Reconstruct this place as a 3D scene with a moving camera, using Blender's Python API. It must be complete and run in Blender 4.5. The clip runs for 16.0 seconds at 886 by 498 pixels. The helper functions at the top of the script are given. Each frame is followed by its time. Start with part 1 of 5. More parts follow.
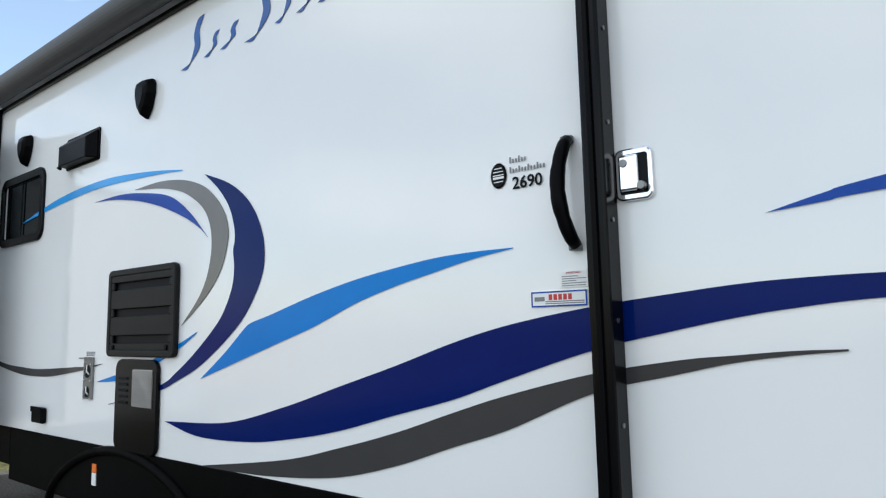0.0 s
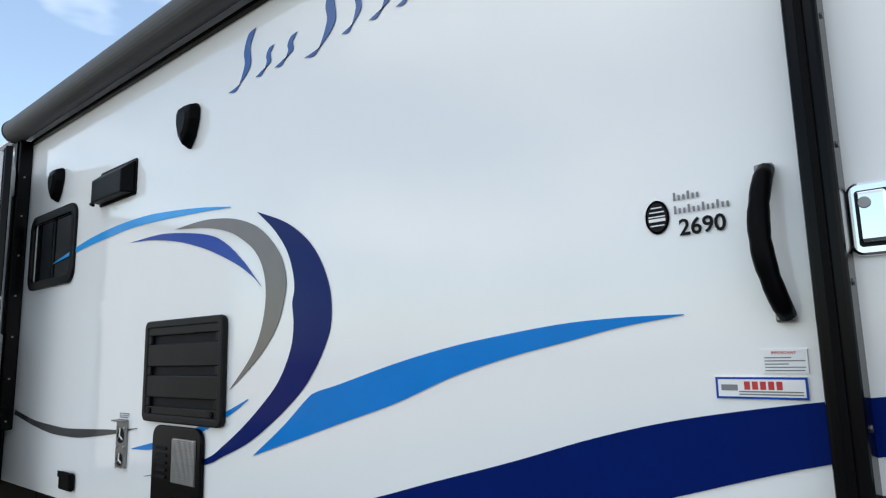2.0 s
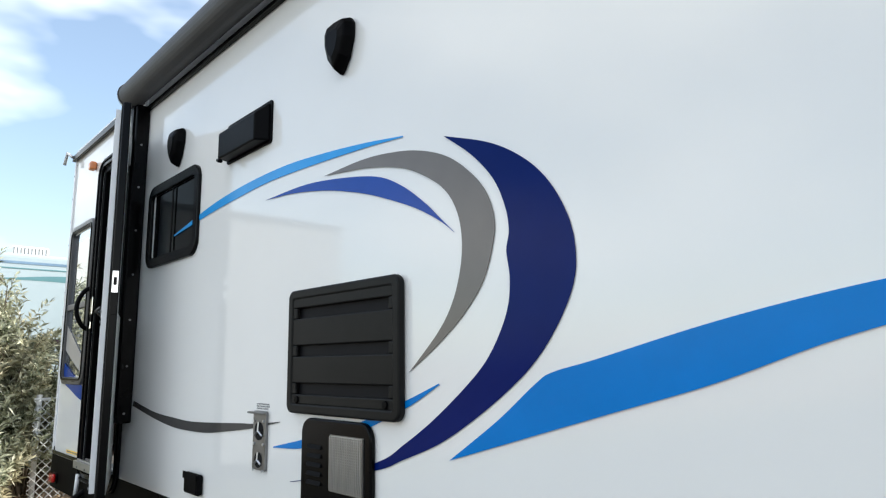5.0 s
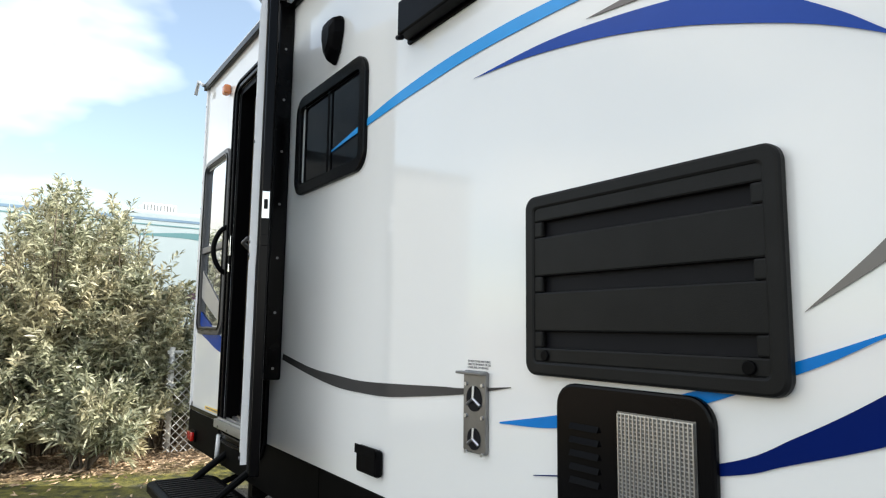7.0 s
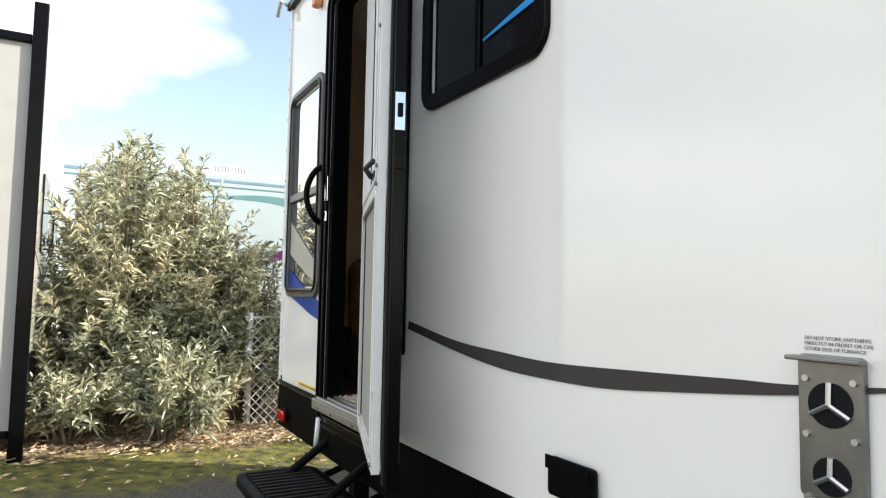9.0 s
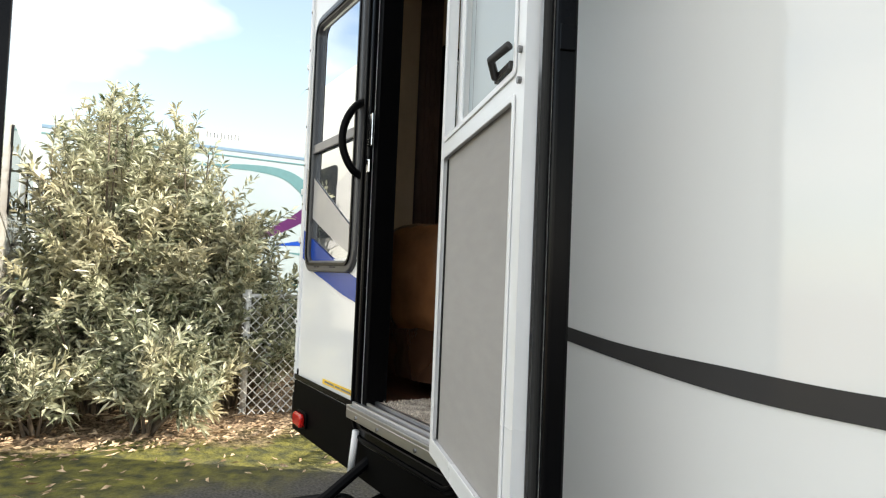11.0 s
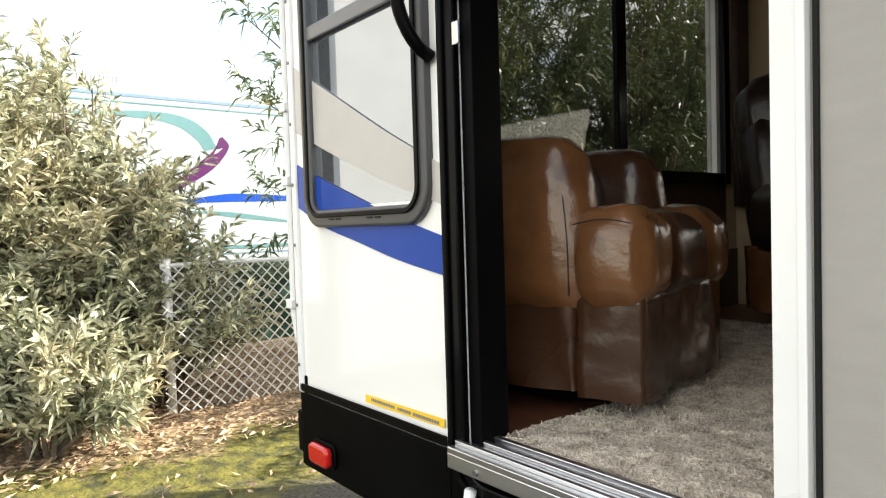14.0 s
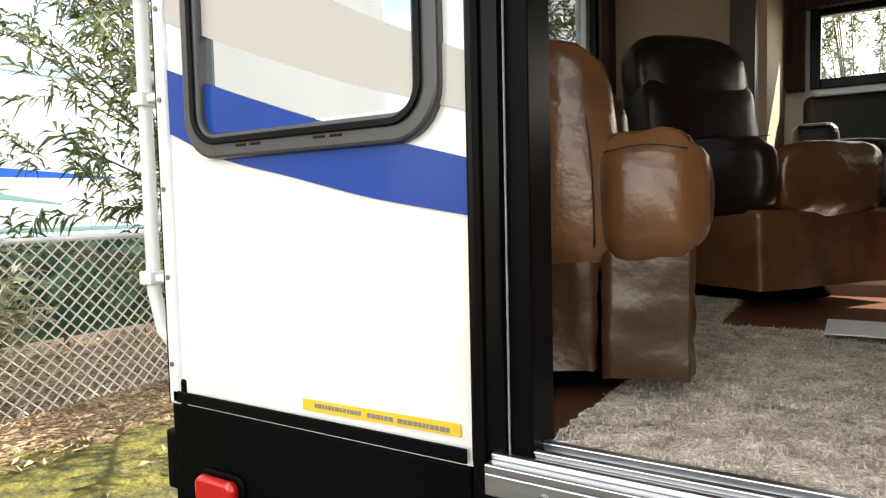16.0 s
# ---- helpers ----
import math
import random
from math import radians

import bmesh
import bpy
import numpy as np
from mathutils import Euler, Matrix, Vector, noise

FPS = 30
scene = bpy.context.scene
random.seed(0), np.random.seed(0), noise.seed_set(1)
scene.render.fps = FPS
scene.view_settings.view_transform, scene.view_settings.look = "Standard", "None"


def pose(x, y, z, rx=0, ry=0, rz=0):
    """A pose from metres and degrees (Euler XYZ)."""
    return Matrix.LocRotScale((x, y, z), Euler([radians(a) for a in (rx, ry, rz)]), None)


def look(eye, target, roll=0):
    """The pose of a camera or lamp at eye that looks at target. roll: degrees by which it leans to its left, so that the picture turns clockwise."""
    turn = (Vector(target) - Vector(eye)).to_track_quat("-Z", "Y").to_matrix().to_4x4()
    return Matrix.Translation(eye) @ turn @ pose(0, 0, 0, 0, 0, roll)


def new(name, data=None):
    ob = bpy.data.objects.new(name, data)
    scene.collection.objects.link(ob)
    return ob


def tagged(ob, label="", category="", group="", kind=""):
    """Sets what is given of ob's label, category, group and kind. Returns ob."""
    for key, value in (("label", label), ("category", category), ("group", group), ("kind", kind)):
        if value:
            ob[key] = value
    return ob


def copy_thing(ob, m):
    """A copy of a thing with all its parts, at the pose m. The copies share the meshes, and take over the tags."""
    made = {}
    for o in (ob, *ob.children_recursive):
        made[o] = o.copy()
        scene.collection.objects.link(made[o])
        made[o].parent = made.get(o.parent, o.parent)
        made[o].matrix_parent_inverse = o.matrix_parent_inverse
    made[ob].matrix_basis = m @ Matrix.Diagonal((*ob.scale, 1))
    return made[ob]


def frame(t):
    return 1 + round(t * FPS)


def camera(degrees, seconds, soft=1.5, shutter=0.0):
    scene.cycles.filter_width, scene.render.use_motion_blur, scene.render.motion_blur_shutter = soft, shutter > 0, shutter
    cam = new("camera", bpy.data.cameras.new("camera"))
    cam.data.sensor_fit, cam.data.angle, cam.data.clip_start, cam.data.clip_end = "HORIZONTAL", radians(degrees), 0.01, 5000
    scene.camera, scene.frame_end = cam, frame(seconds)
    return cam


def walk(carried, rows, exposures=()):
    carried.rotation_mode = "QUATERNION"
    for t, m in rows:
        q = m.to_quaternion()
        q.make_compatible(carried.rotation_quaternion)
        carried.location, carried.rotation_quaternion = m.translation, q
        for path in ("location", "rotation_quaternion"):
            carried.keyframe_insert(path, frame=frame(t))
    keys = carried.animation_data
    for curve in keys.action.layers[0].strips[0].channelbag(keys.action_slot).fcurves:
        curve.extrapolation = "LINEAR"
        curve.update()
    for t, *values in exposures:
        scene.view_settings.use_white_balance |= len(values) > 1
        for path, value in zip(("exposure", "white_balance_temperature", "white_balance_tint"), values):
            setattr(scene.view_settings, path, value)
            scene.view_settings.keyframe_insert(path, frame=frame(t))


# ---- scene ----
cam = camera(67.9, 16.0, soft=1.2)
PATH = [
    (0, (0.025, -0.038, 1.311), (-1.207, 1.519, 1.55), -1.2),
    (0.5, (-0.1, -0.044, 1.35), (-1.356, 1.486, 1.635), -2.8),
    (1, (-0.212, -0.04, 1.396), (-1.455, 1.503, 1.67), -1.9),
    (1.5, (-0.321, 0.045, 1.44), (-1.584, 1.572, 1.709), -1.3),
    (2, (-0.422, 0.144, 1.459), (-1.709, 1.643, 1.77), -1.4),
    (2.5, (-0.502, 0.203, 1.469), (-1.806, 1.68, 1.813), -0.9),
    (3, (-0.582, 0.215, 1.475), (-1.879, 1.696, 1.831), -0.3),
    (5.5, (-1.377, 0.356, 1.356), (-2.891, 1.623, 1.674), 0.4),
    (6, (-1.596, 0.402, 1.345), (-3.164, 1.608, 1.637), 1.7),
    (6.5, (-1.84, 0.417, 1.314), (-3.461, 1.557, 1.588), 0.0),
    (7, (-2.052, 0.441, 1.313), (-3.705, 1.541, 1.551), 0.7),
    (7.5, (-2.268, 0.502, 1.301), (-3.955, 1.561, 1.485), 1.0),
    (8, (-2.483, 0.55, 1.298), (-4.223, 1.517, 1.495), 0.9),
    (8.5, (-2.673, 0.55, 1.313), (-4.437, 1.476, 1.489), 1.3),
    (9, (-2.86, 0.52, 1.282), (-4.613, 1.471, 1.421), 1.0),
    (11.5, (-3.83, 0.592, 1.258), (-5.554, 1.603, 1.317), 2.8),
    (12, (-4.037, 0.565, 1.285), (-5.687, 1.697, 1.297), 1.2),
    (12.5, (-4.202, 0.542, 1.281), (-5.755, 1.802, 1.264), 2.1),
    (13, (-4.356, 0.558, 1.277), (-5.817, 1.922, 1.2), 1.1),
    (13.5, (-4.544, 0.59, 1.252), (-6.091, 1.856, 1.195), -1.0),
    (14, (-4.703, 0.623, 1.257), (-6.263, 1.872, 1.182), -1.7),
    (14.5, (-4.845, 0.628, 1.233), (-6.353, 1.939, 1.142), -1.0),
    (15, (-5.002, 0.621, 1.204), (-6.387, 2.062, 1.112), 0.2),
    (15.5, (-5.143, 0.625, 1.19), (-6.358, 2.21, 1.088), -1.6),
    (16, (-5.289, 0.669, 1.16), (-6.352, 2.358, 1.039), -1.3),
]
walk(cam, [(t, look(eye, target, roll)) for t, eye, target, roll in PATH],
     [(0.0, 0.76, 6150, 8), (3.0, 0.68, 6150, 8), (6.0, 0.82, 6500, 8), (9.0, 0.93, 6900, 8), (12.5, 1.30, 7150, 8), (16.0, 1.68, 7450, 10)])

# ---- world, sun ----
world = bpy.data.worlds.new("world")
scene.world = world
world.use_nodes = True
wn, wl = world.node_tree.nodes, world.node_tree.links
wn.clear()
SUN = Vector((0.45, 0.68, 0.55)).normalized()
sky = wn.new("ShaderNodeTexSky")
sky.sky_type = "NISHITA"
sky.sun_disc = False
sky.sun_elevation = math.asin(SUN.z)
sky.sun_rotation = math.atan2(SUN.x, SUN.y)
sky.air_density, sky.dust_density = 1.2, 1.2
wco = wn.new("ShaderNodeTexCoord")
wmap = wn.new("ShaderNodeMapping")
wmap.inputs["Scale"].default_value = (1.0, 1.0, 2.6)
wnoise = wn.new("ShaderNodeTexNoise")
wnoise.inputs["Scale"].default_value = 1.5
wnoise.inputs["Detail"].default_value = 5.0
wramp = wn.new("ShaderNodeValToRGB")
wramp.color_ramp.elements[0].position = 0.45
wramp.color_ramp.elements[0].color = (0.04, 0.04, 0.04, 1)
wramp.color_ramp.elements[1].color = (0.80, 0.80, 0.80, 1)
wramp.color_ramp.elements[1].position = 0.66
wmix = wn.new("ShaderNodeMixRGB")
wmix.inputs["Color2"].default_value = (12.5, 12.2, 11.7, 1)
wbg = wn.new("ShaderNodeBackground")
wbg.inputs["Strength"].default_value = 0.145
wout = wn.new("ShaderNodeOutputWorld")
wl.new(wco.outputs["Generated"], wmap.inputs["Vector"])
wl.new(wmap.outputs["Vector"], wnoise.inputs["Vector"])
wl.new(wnoise.outputs["Fac"], wramp.inputs["Fac"])
wl.new(wramp.outputs["Color"], wmix.inputs["Fac"])
wl.new(sky.outputs["Color"], wmix.inputs["Color1"])
wl.new(wmix.outputs["Color"], wbg.inputs["Color"])
wl.new(wbg.outputs["Background"], wout.inputs["Surface"])
sun = new("sun", bpy.data.lights.new("sun", "SUN"))
sun.data.energy, sun.data.angle, sun.data.color = 5.0, radians(0.6), (1.0, 0.955, 0.89)
sun.matrix_world = look(SUN * 50, (0, 0, 0))


# ---- materials ----
def mat(name, rgb, rough=0.5, metal=0.0, scale=12.0, vary=0.12, bump=0.0, bump_scale=80.0, coat=0.0, second=None, stretch=(1, 1, 1), spec=0.5):
    """A surface with colour variation at two scales and a fine relief."""
    m = bpy.data.materials.new(name)
    m.use_nodes = True
    n, l = m.node_tree.nodes, m.node_tree.links
    b = n["Principled BSDF"]
    b.inputs["Metallic"].default_value = metal
    b.inputs["Coat Weight"].default_value = coat
    b.inputs["Coat Roughness"].default_value = 0.04
    b.inputs["Specular IOR Level"].default_value = spec
    co, mp = n.new("ShaderNodeTexCoord"), n.new("ShaderNodeMapping")
    mp.inputs["Scale"].default_value = stretch
    l.new(co.outputs["Object"], mp.inputs["Vector"])
    big, fine = n.new("ShaderNodeTexNoise"), n.new("ShaderNodeTexNoise")
    big.inputs["Scale"].default_value, big.inputs["Detail"].default_value = scale * 0.15, 4
    fine.inputs["Scale"].default_value, fine.inputs["Detail"].default_value = scale, 8
    add = n.new("ShaderNodeMath")
    add.operation = "MULTIPLY_ADD"
    add.inputs[1].default_value = 0.5
    half = n.new("ShaderNodeMath")
    half.operation = "MULTIPLY"
    half.inputs[1].default_value = 0.5
    for t in (big, fine):
        l.new(mp.outputs["Vector"], t.inputs["Vector"])
    l.new(big.outputs["Fac"], half.inputs[0])
    l.new(fine.outputs["Fac"], add.inputs[0])
    l.new(half.outputs[0], add.inputs[2])
    ramp = n.new("ShaderNodeValToRGB")
    lo = tuple(c * (1 - vary) for c in rgb)
    hi = second or tuple(min(1, c * (1 + vary)) for c in rgb)
    ramp.color_ramp.elements[0].position, ramp.color_ramp.elements[1].position = 0.36, 0.64
    ramp.color_ramp.elements[0].color, ramp.color_ramp.elements[1].color = (*lo, 1), (*hi, 1)
    l.new(add.outputs[0], ramp.inputs["Fac"])
    l.new(ramp.outputs["Color"], b.inputs["Base Color"])
    rr = n.new("ShaderNodeMapRange")
    rr.inputs["To Min"].default_value, rr.inputs["To Max"].default_value = max(0.02, rough * 0.8), min(1, rough * 1.2)
    l.new(big.outputs["Fac"], rr.inputs["Value"])
    l.new(rr.outputs["Result"], b.inputs["Roughness"])
    if bump:
        t, bm = n.new("ShaderNodeTexNoise"), n.new("ShaderNodeBump")
        t.inputs["Scale"].default_value, t.inputs["Detail"].default_value = bump_scale, 4
        bm.inputs["Strength"].default_value, bm.inputs["Distance"].default_value = bump, 0.01
        l.new(mp.outputs["Vector"], t.inputs["Vector"])
        l.new(t.outputs["Fac"], bm.inputs["Height"])
        l.new(bm.outputs["Normal"], b.inputs["Normal"])
    return m


GEL = mat("white_gelcoat", (0.84, 0.84, 0.83), 0.07, vary=0.015, scale=3, bump=0.04, bump_scale=1.6, spec=0.6)
WHITE = mat("white_paint", (0.80, 0.80, 0.79), 0.3, vary=0.03)
NAVY = mat("navy_vinyl", (0.002, 0.012, 0.115), 0.08, vary=0.06, bump=0.012, bump_scale=60, spec=0.08)
BLUE = mat("azure_vinyl", (0.003, 0.19, 0.60), 0.12, vary=0.05, bump=0.01, bump_scale=60, spec=0.14)
CYAN = mat("sky_vinyl", (0.03, 0.32, 0.76), 0.14, vary=0.05, spec=0.25)
GREYV = mat("charcoal_vinyl", (0.052, 0.050, 0.050), 0.16, vary=0.05, spec=0.14)
TAUPE = mat("taupe_vinyl", (0.17, 0.155, 0.145), 0.16, vary=0.05, spec=0.3)
PALEG = mat("pale_grey_vinyl", (0.50, 0.48, 0.46), 0.15, vary=0.04)
MARINE = mat("marine_vinyl", (0.014, 0.062, 0.34), 0.12, vary=0.06, spec=0.18)
SCRIPT = mat("script_vinyl", (0.02, 0.085, 0.30), 0.18, vary=0.08)
BLACK = mat("black_plastic", (0.0025, 0.0025, 0.003), 0.38, vary=0.2, bump=0.05, bump_scale=300, spec=0.05)
BLACKG = mat("black_gloss_trim", (0.003, 0.003, 0.0035), 0.2, vary=0.2, spec=0.10)
VENTM = mat("vent_plastic", (0.010, 0.010, 0.010), 0.42, vary=0.2, bump=0.06, bump_scale=350, spec=0.12)
SKIRT = mat("black_skirt", (0.0025, 0.0025, 0.0025), 0.5, vary=0.3, bump=0.04, bump_scale=120, spec=0.03)
RUBBER = mat("rubber", (0.012, 0.012, 0.012), 0.7, vary=0.2, spec=0.2)
CHROME = mat("chrome", (0.75, 0.76, 0.78), 0.10, 1.0, vary=0.03)
ALU = mat("brushed_aluminium", (0.62, 0.63, 0.65), 0.3, 1.0, vary=0.08, stretch=(1, 20, 20))
STEEL = mat("pressed_steel", (0.22, 0.22, 0.22), 0.36, 0.9, vary=0.15, scale=30)
WHITEAL = mat("white_aluminium", (0.78, 0.79, 0.80), 0.28, vary=0.03)
ROLL = mat("awning_fabric", (0.06, 0.06, 0.062), 0.6, vary=0.12, bump=0.1, bump_scale=200)
SCREEN = mat("insect_screen", (0.34, 0.325, 0.31), 0.8, vary=0.05, bump=0.25, bump_scale=700, stretch=(1, 1, 4))
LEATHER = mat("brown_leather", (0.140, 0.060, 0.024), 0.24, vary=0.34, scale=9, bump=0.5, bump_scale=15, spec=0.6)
# Darker copy of the brown leather: the recliner's shaded parts, put into colour.
LEATHER_S = mat("skirt_and_shade_leather", (0.048, 0.021, 0.011), 0.26, vary=0.25, scale=9, bump=0.65, bump_scale=11, spec=0.6)
# Near-black copy of the leather: shade on the far recliner, and the seams.
LEATHER_D = mat("shaded_leather_and_seams", (0.020, 0.011, 0.008), 0.32, vary=0.25, scale=9, bump=0.3, bump_scale=14, spec=0.35)
CARPET = mat("beige_carpet", (0.52, 0.425, 0.34), 0.95, vary=0.45, scale=130, second=(0.88, 0.79, 0.68), bump=0.9, bump_scale=220)
LAMINATE = mat("wood_laminate", (0.16, 0.065, 0.035), 0.35, vary=0.35, scale=14, stretch=(1, 9, 1))
DARKWOOD = mat("dark_wood", (0.055, 0.028, 0.020), 0.4, vary=0.3, scale=14, stretch=(8, 8, 1))
BEIGE = mat("beige_wallboard", (0.46, 0.36, 0.235), 0.6, vary=0.05, scale=30)
CEIL = mat("ceiling_board", (0.7, 0.68, 0.62), 0.7, vary=0.04)
CURTAIN = mat("dark_curtain", (0.045, 0.025, 0.02), 0.8, vary=0.3)
SOFA = mat("black_upholstery", (0.012, 0.011, 0.011), 0.5, vary=0.3)
PAPER_SUN = mat("white_paper_and_sun_patch", (0.82, 0.82, 0.80), 0.6, vary=0.02)
INK = mat("dark_ink", (0.006, 0.006, 0.008), 0.6, vary=0.1, spec=0.15)
GREYINK = mat("grey_ink", (0.20, 0.20, 0.21), 0.5, vary=0.1)
REDINK = mat("red_ink", (0.5, 0.03, 0.03), 0.5, vary=0.1)
YELLOW = mat("yellow_label", (0.80, 0.52, 0.04), 0.45, vary=0.08)
REDLENS = mat("red_lens", (0.50, 0.012, 0.010), 0.12, vary=0.1, coat=0.6)
AMBER = mat("amber_lens", (0.62, 0.20, 0.06), 0.2, vary=0.15, coat=0.4)
ORANGE = mat("orange_label", (0.8, 0.18, 0.02), 0.5, vary=0.1)
BARK = mat("bark", (0.12, 0.095, 0.07), 0.9, vary=0.35, scale=30)
WIRE = mat("galvanised_wire", (0.62, 0.63, 0.63), 0.4, 0.15, vary=0.1)
FADED = mat("faded_blue_stripe", (0.13, 0.21, 0.30), 0.4, vary=0.1)
CREAM = mat("cream_gelcoat", (0.60, 0.58, 0.53), 0.2, vary=0.04, scale=3)
# Greyer stand-in for the cream gelcoat where the end wall is in shade.
ENDSHADE = mat("shaded_end_gelcoat", (0.36, 0.355, 0.34), 0.35, vary=0.06, scale=6)
PALEBLUE = mat("pale_motorhome_paint", (0.33, 0.40, 0.43), 0.25, vary=0.04, scale=2)
TEAL = mat("teal_vinyl", (0.09, 0.20, 0.22), 0.3, vary=0.06)
PURPLE = mat("purple_vinyl", (0.075, 0.014, 0.085), 0.3, vary=0.08)
HUNTER = mat("green_slats", (0.02, 0.07, 0.045), 0.8, vary=0.3)
LEAFDRY = mat("dry_leaf", (0.24, 0.13, 0.065), 0.7, vary=0.45, scale=40, second=(0.68, 0.52, 0.35))


def leaf_mat(name, lo, hi, yellow):
    m = bpy.data.materials.new(name)
    m.use_nodes = True
    n, l = m.node_tree.nodes, m.node_tree.links
    b = n["Principled BSDF"]
    co = n.new("ShaderNodeTexCoord")
    fine, big = n.new("ShaderNodeTexNoise"), n.new("ShaderNodeTexNoise")
    fine.inputs["Scale"].default_value, big.inputs["Scale"].default_value = 14, 1.8
    for t in (fine, big):
        l.new(co.outputs["Object"], t.inputs["Vector"])
    r1, r2, mx = n.new("ShaderNodeValToRGB"), n.new("ShaderNodeValToRGB"), n.new("ShaderNodeMixRGB")
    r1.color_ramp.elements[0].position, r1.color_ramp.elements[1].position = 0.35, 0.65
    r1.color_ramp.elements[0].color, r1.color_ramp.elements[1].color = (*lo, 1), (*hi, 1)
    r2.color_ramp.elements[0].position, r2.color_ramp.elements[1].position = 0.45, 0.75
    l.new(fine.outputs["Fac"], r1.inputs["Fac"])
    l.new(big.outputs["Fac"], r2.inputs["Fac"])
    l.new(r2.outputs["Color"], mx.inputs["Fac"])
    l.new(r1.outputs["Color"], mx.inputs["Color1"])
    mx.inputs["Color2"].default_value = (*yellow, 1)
    l.new(mx.outputs["Color"], b.inputs["Base Color"])
    b.inputs["Roughness"].default_value = 0.34
    tr, ms = n.new("ShaderNodeBsdfTranslucent"), n.new("ShaderNodeMixShader")
    l.new(mx.outputs["Color"], tr.inputs["Color"])
    ms.inputs["Fac"].default_value = 0.2
    l.new(b.outputs["BSDF"], ms.inputs[1])
    l.new(tr.outputs["BSDF"], ms.inputs[2])
    l.new(ms.outputs["Shader"], n["Material Output"].inputs["Surface"])
    return m


# Oleander ramp: dark end paints shaded gaps, pale end sun glints, into leaf colour.
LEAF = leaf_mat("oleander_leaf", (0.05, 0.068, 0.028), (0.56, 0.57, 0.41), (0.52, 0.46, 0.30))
LEAFG = leaf_mat("willow_leaf", (0.05, 0.085, 0.035), (0.14, 0.19, 0.08), (0.22, 0.22, 0.08))


def glass_mat(name, tint, alpha, rough=0.01):
    """A dark tinted pane: part mirror by its gloss, part clear."""
    m = bpy.data.materials.new(name)
    m.use_nodes = True
    n, l = m.node_tree.nodes, m.node_tree.links
    b = n["Principled BSDF"]
    b.inputs["Base Color"].default_value = (*tint, 1)
    b.inputs["Roughness"].default_value = rough
    b.inputs["IOR"].default_value = 1.9
    b.inputs["Specular IOR Level"].default_value = 0.8
    t, ms = n.new("ShaderNodeBsdfTransparent"), n.new("ShaderNodeMixShader")
    ms.inputs["Fac"].default_value = alpha
    l.new(b.outputs["BSDF"], ms.inputs[1])
    l.new(t.outputs["BSDF"], ms.inputs[2])
    l.new(ms.outputs["Shader"], n["Material Output"].inputs["Surface"])
    return m


TINT = glass_mat("tinted_glass", (0.003, 0.003, 0.004), 0.02)
TINT.node_tree.nodes["Principled BSDF"].inputs["IOR"].default_value = 1.45
TINT.node_tree.nodes["Principled BSDF"].inputs["Specular IOR Level"].default_value = 0.3
CLEAR = glass_mat("clear_glass", (0.02, 0.02, 0.02), 0.85)
SMOKE = glass_mat("smoked_glass", (0.012, 0.014, 0.014), 0.42)
SMOKE.node_tree.nodes["Principled BSDF"].inputs["IOR"].default_value = 1.35
MIRRORY = glass_mat("reflective_glass", (0.01, 0.012, 0.015), 0.0)
MIRRORY.node_tree.nodes["Principled BSDF"].inputs["Metallic"].default_value = 0.9
MIRRORY.node_tree.nodes["Principled BSDF"].inputs["Base Color"].default_value = (0.55, 0.60, 0.66, 1)


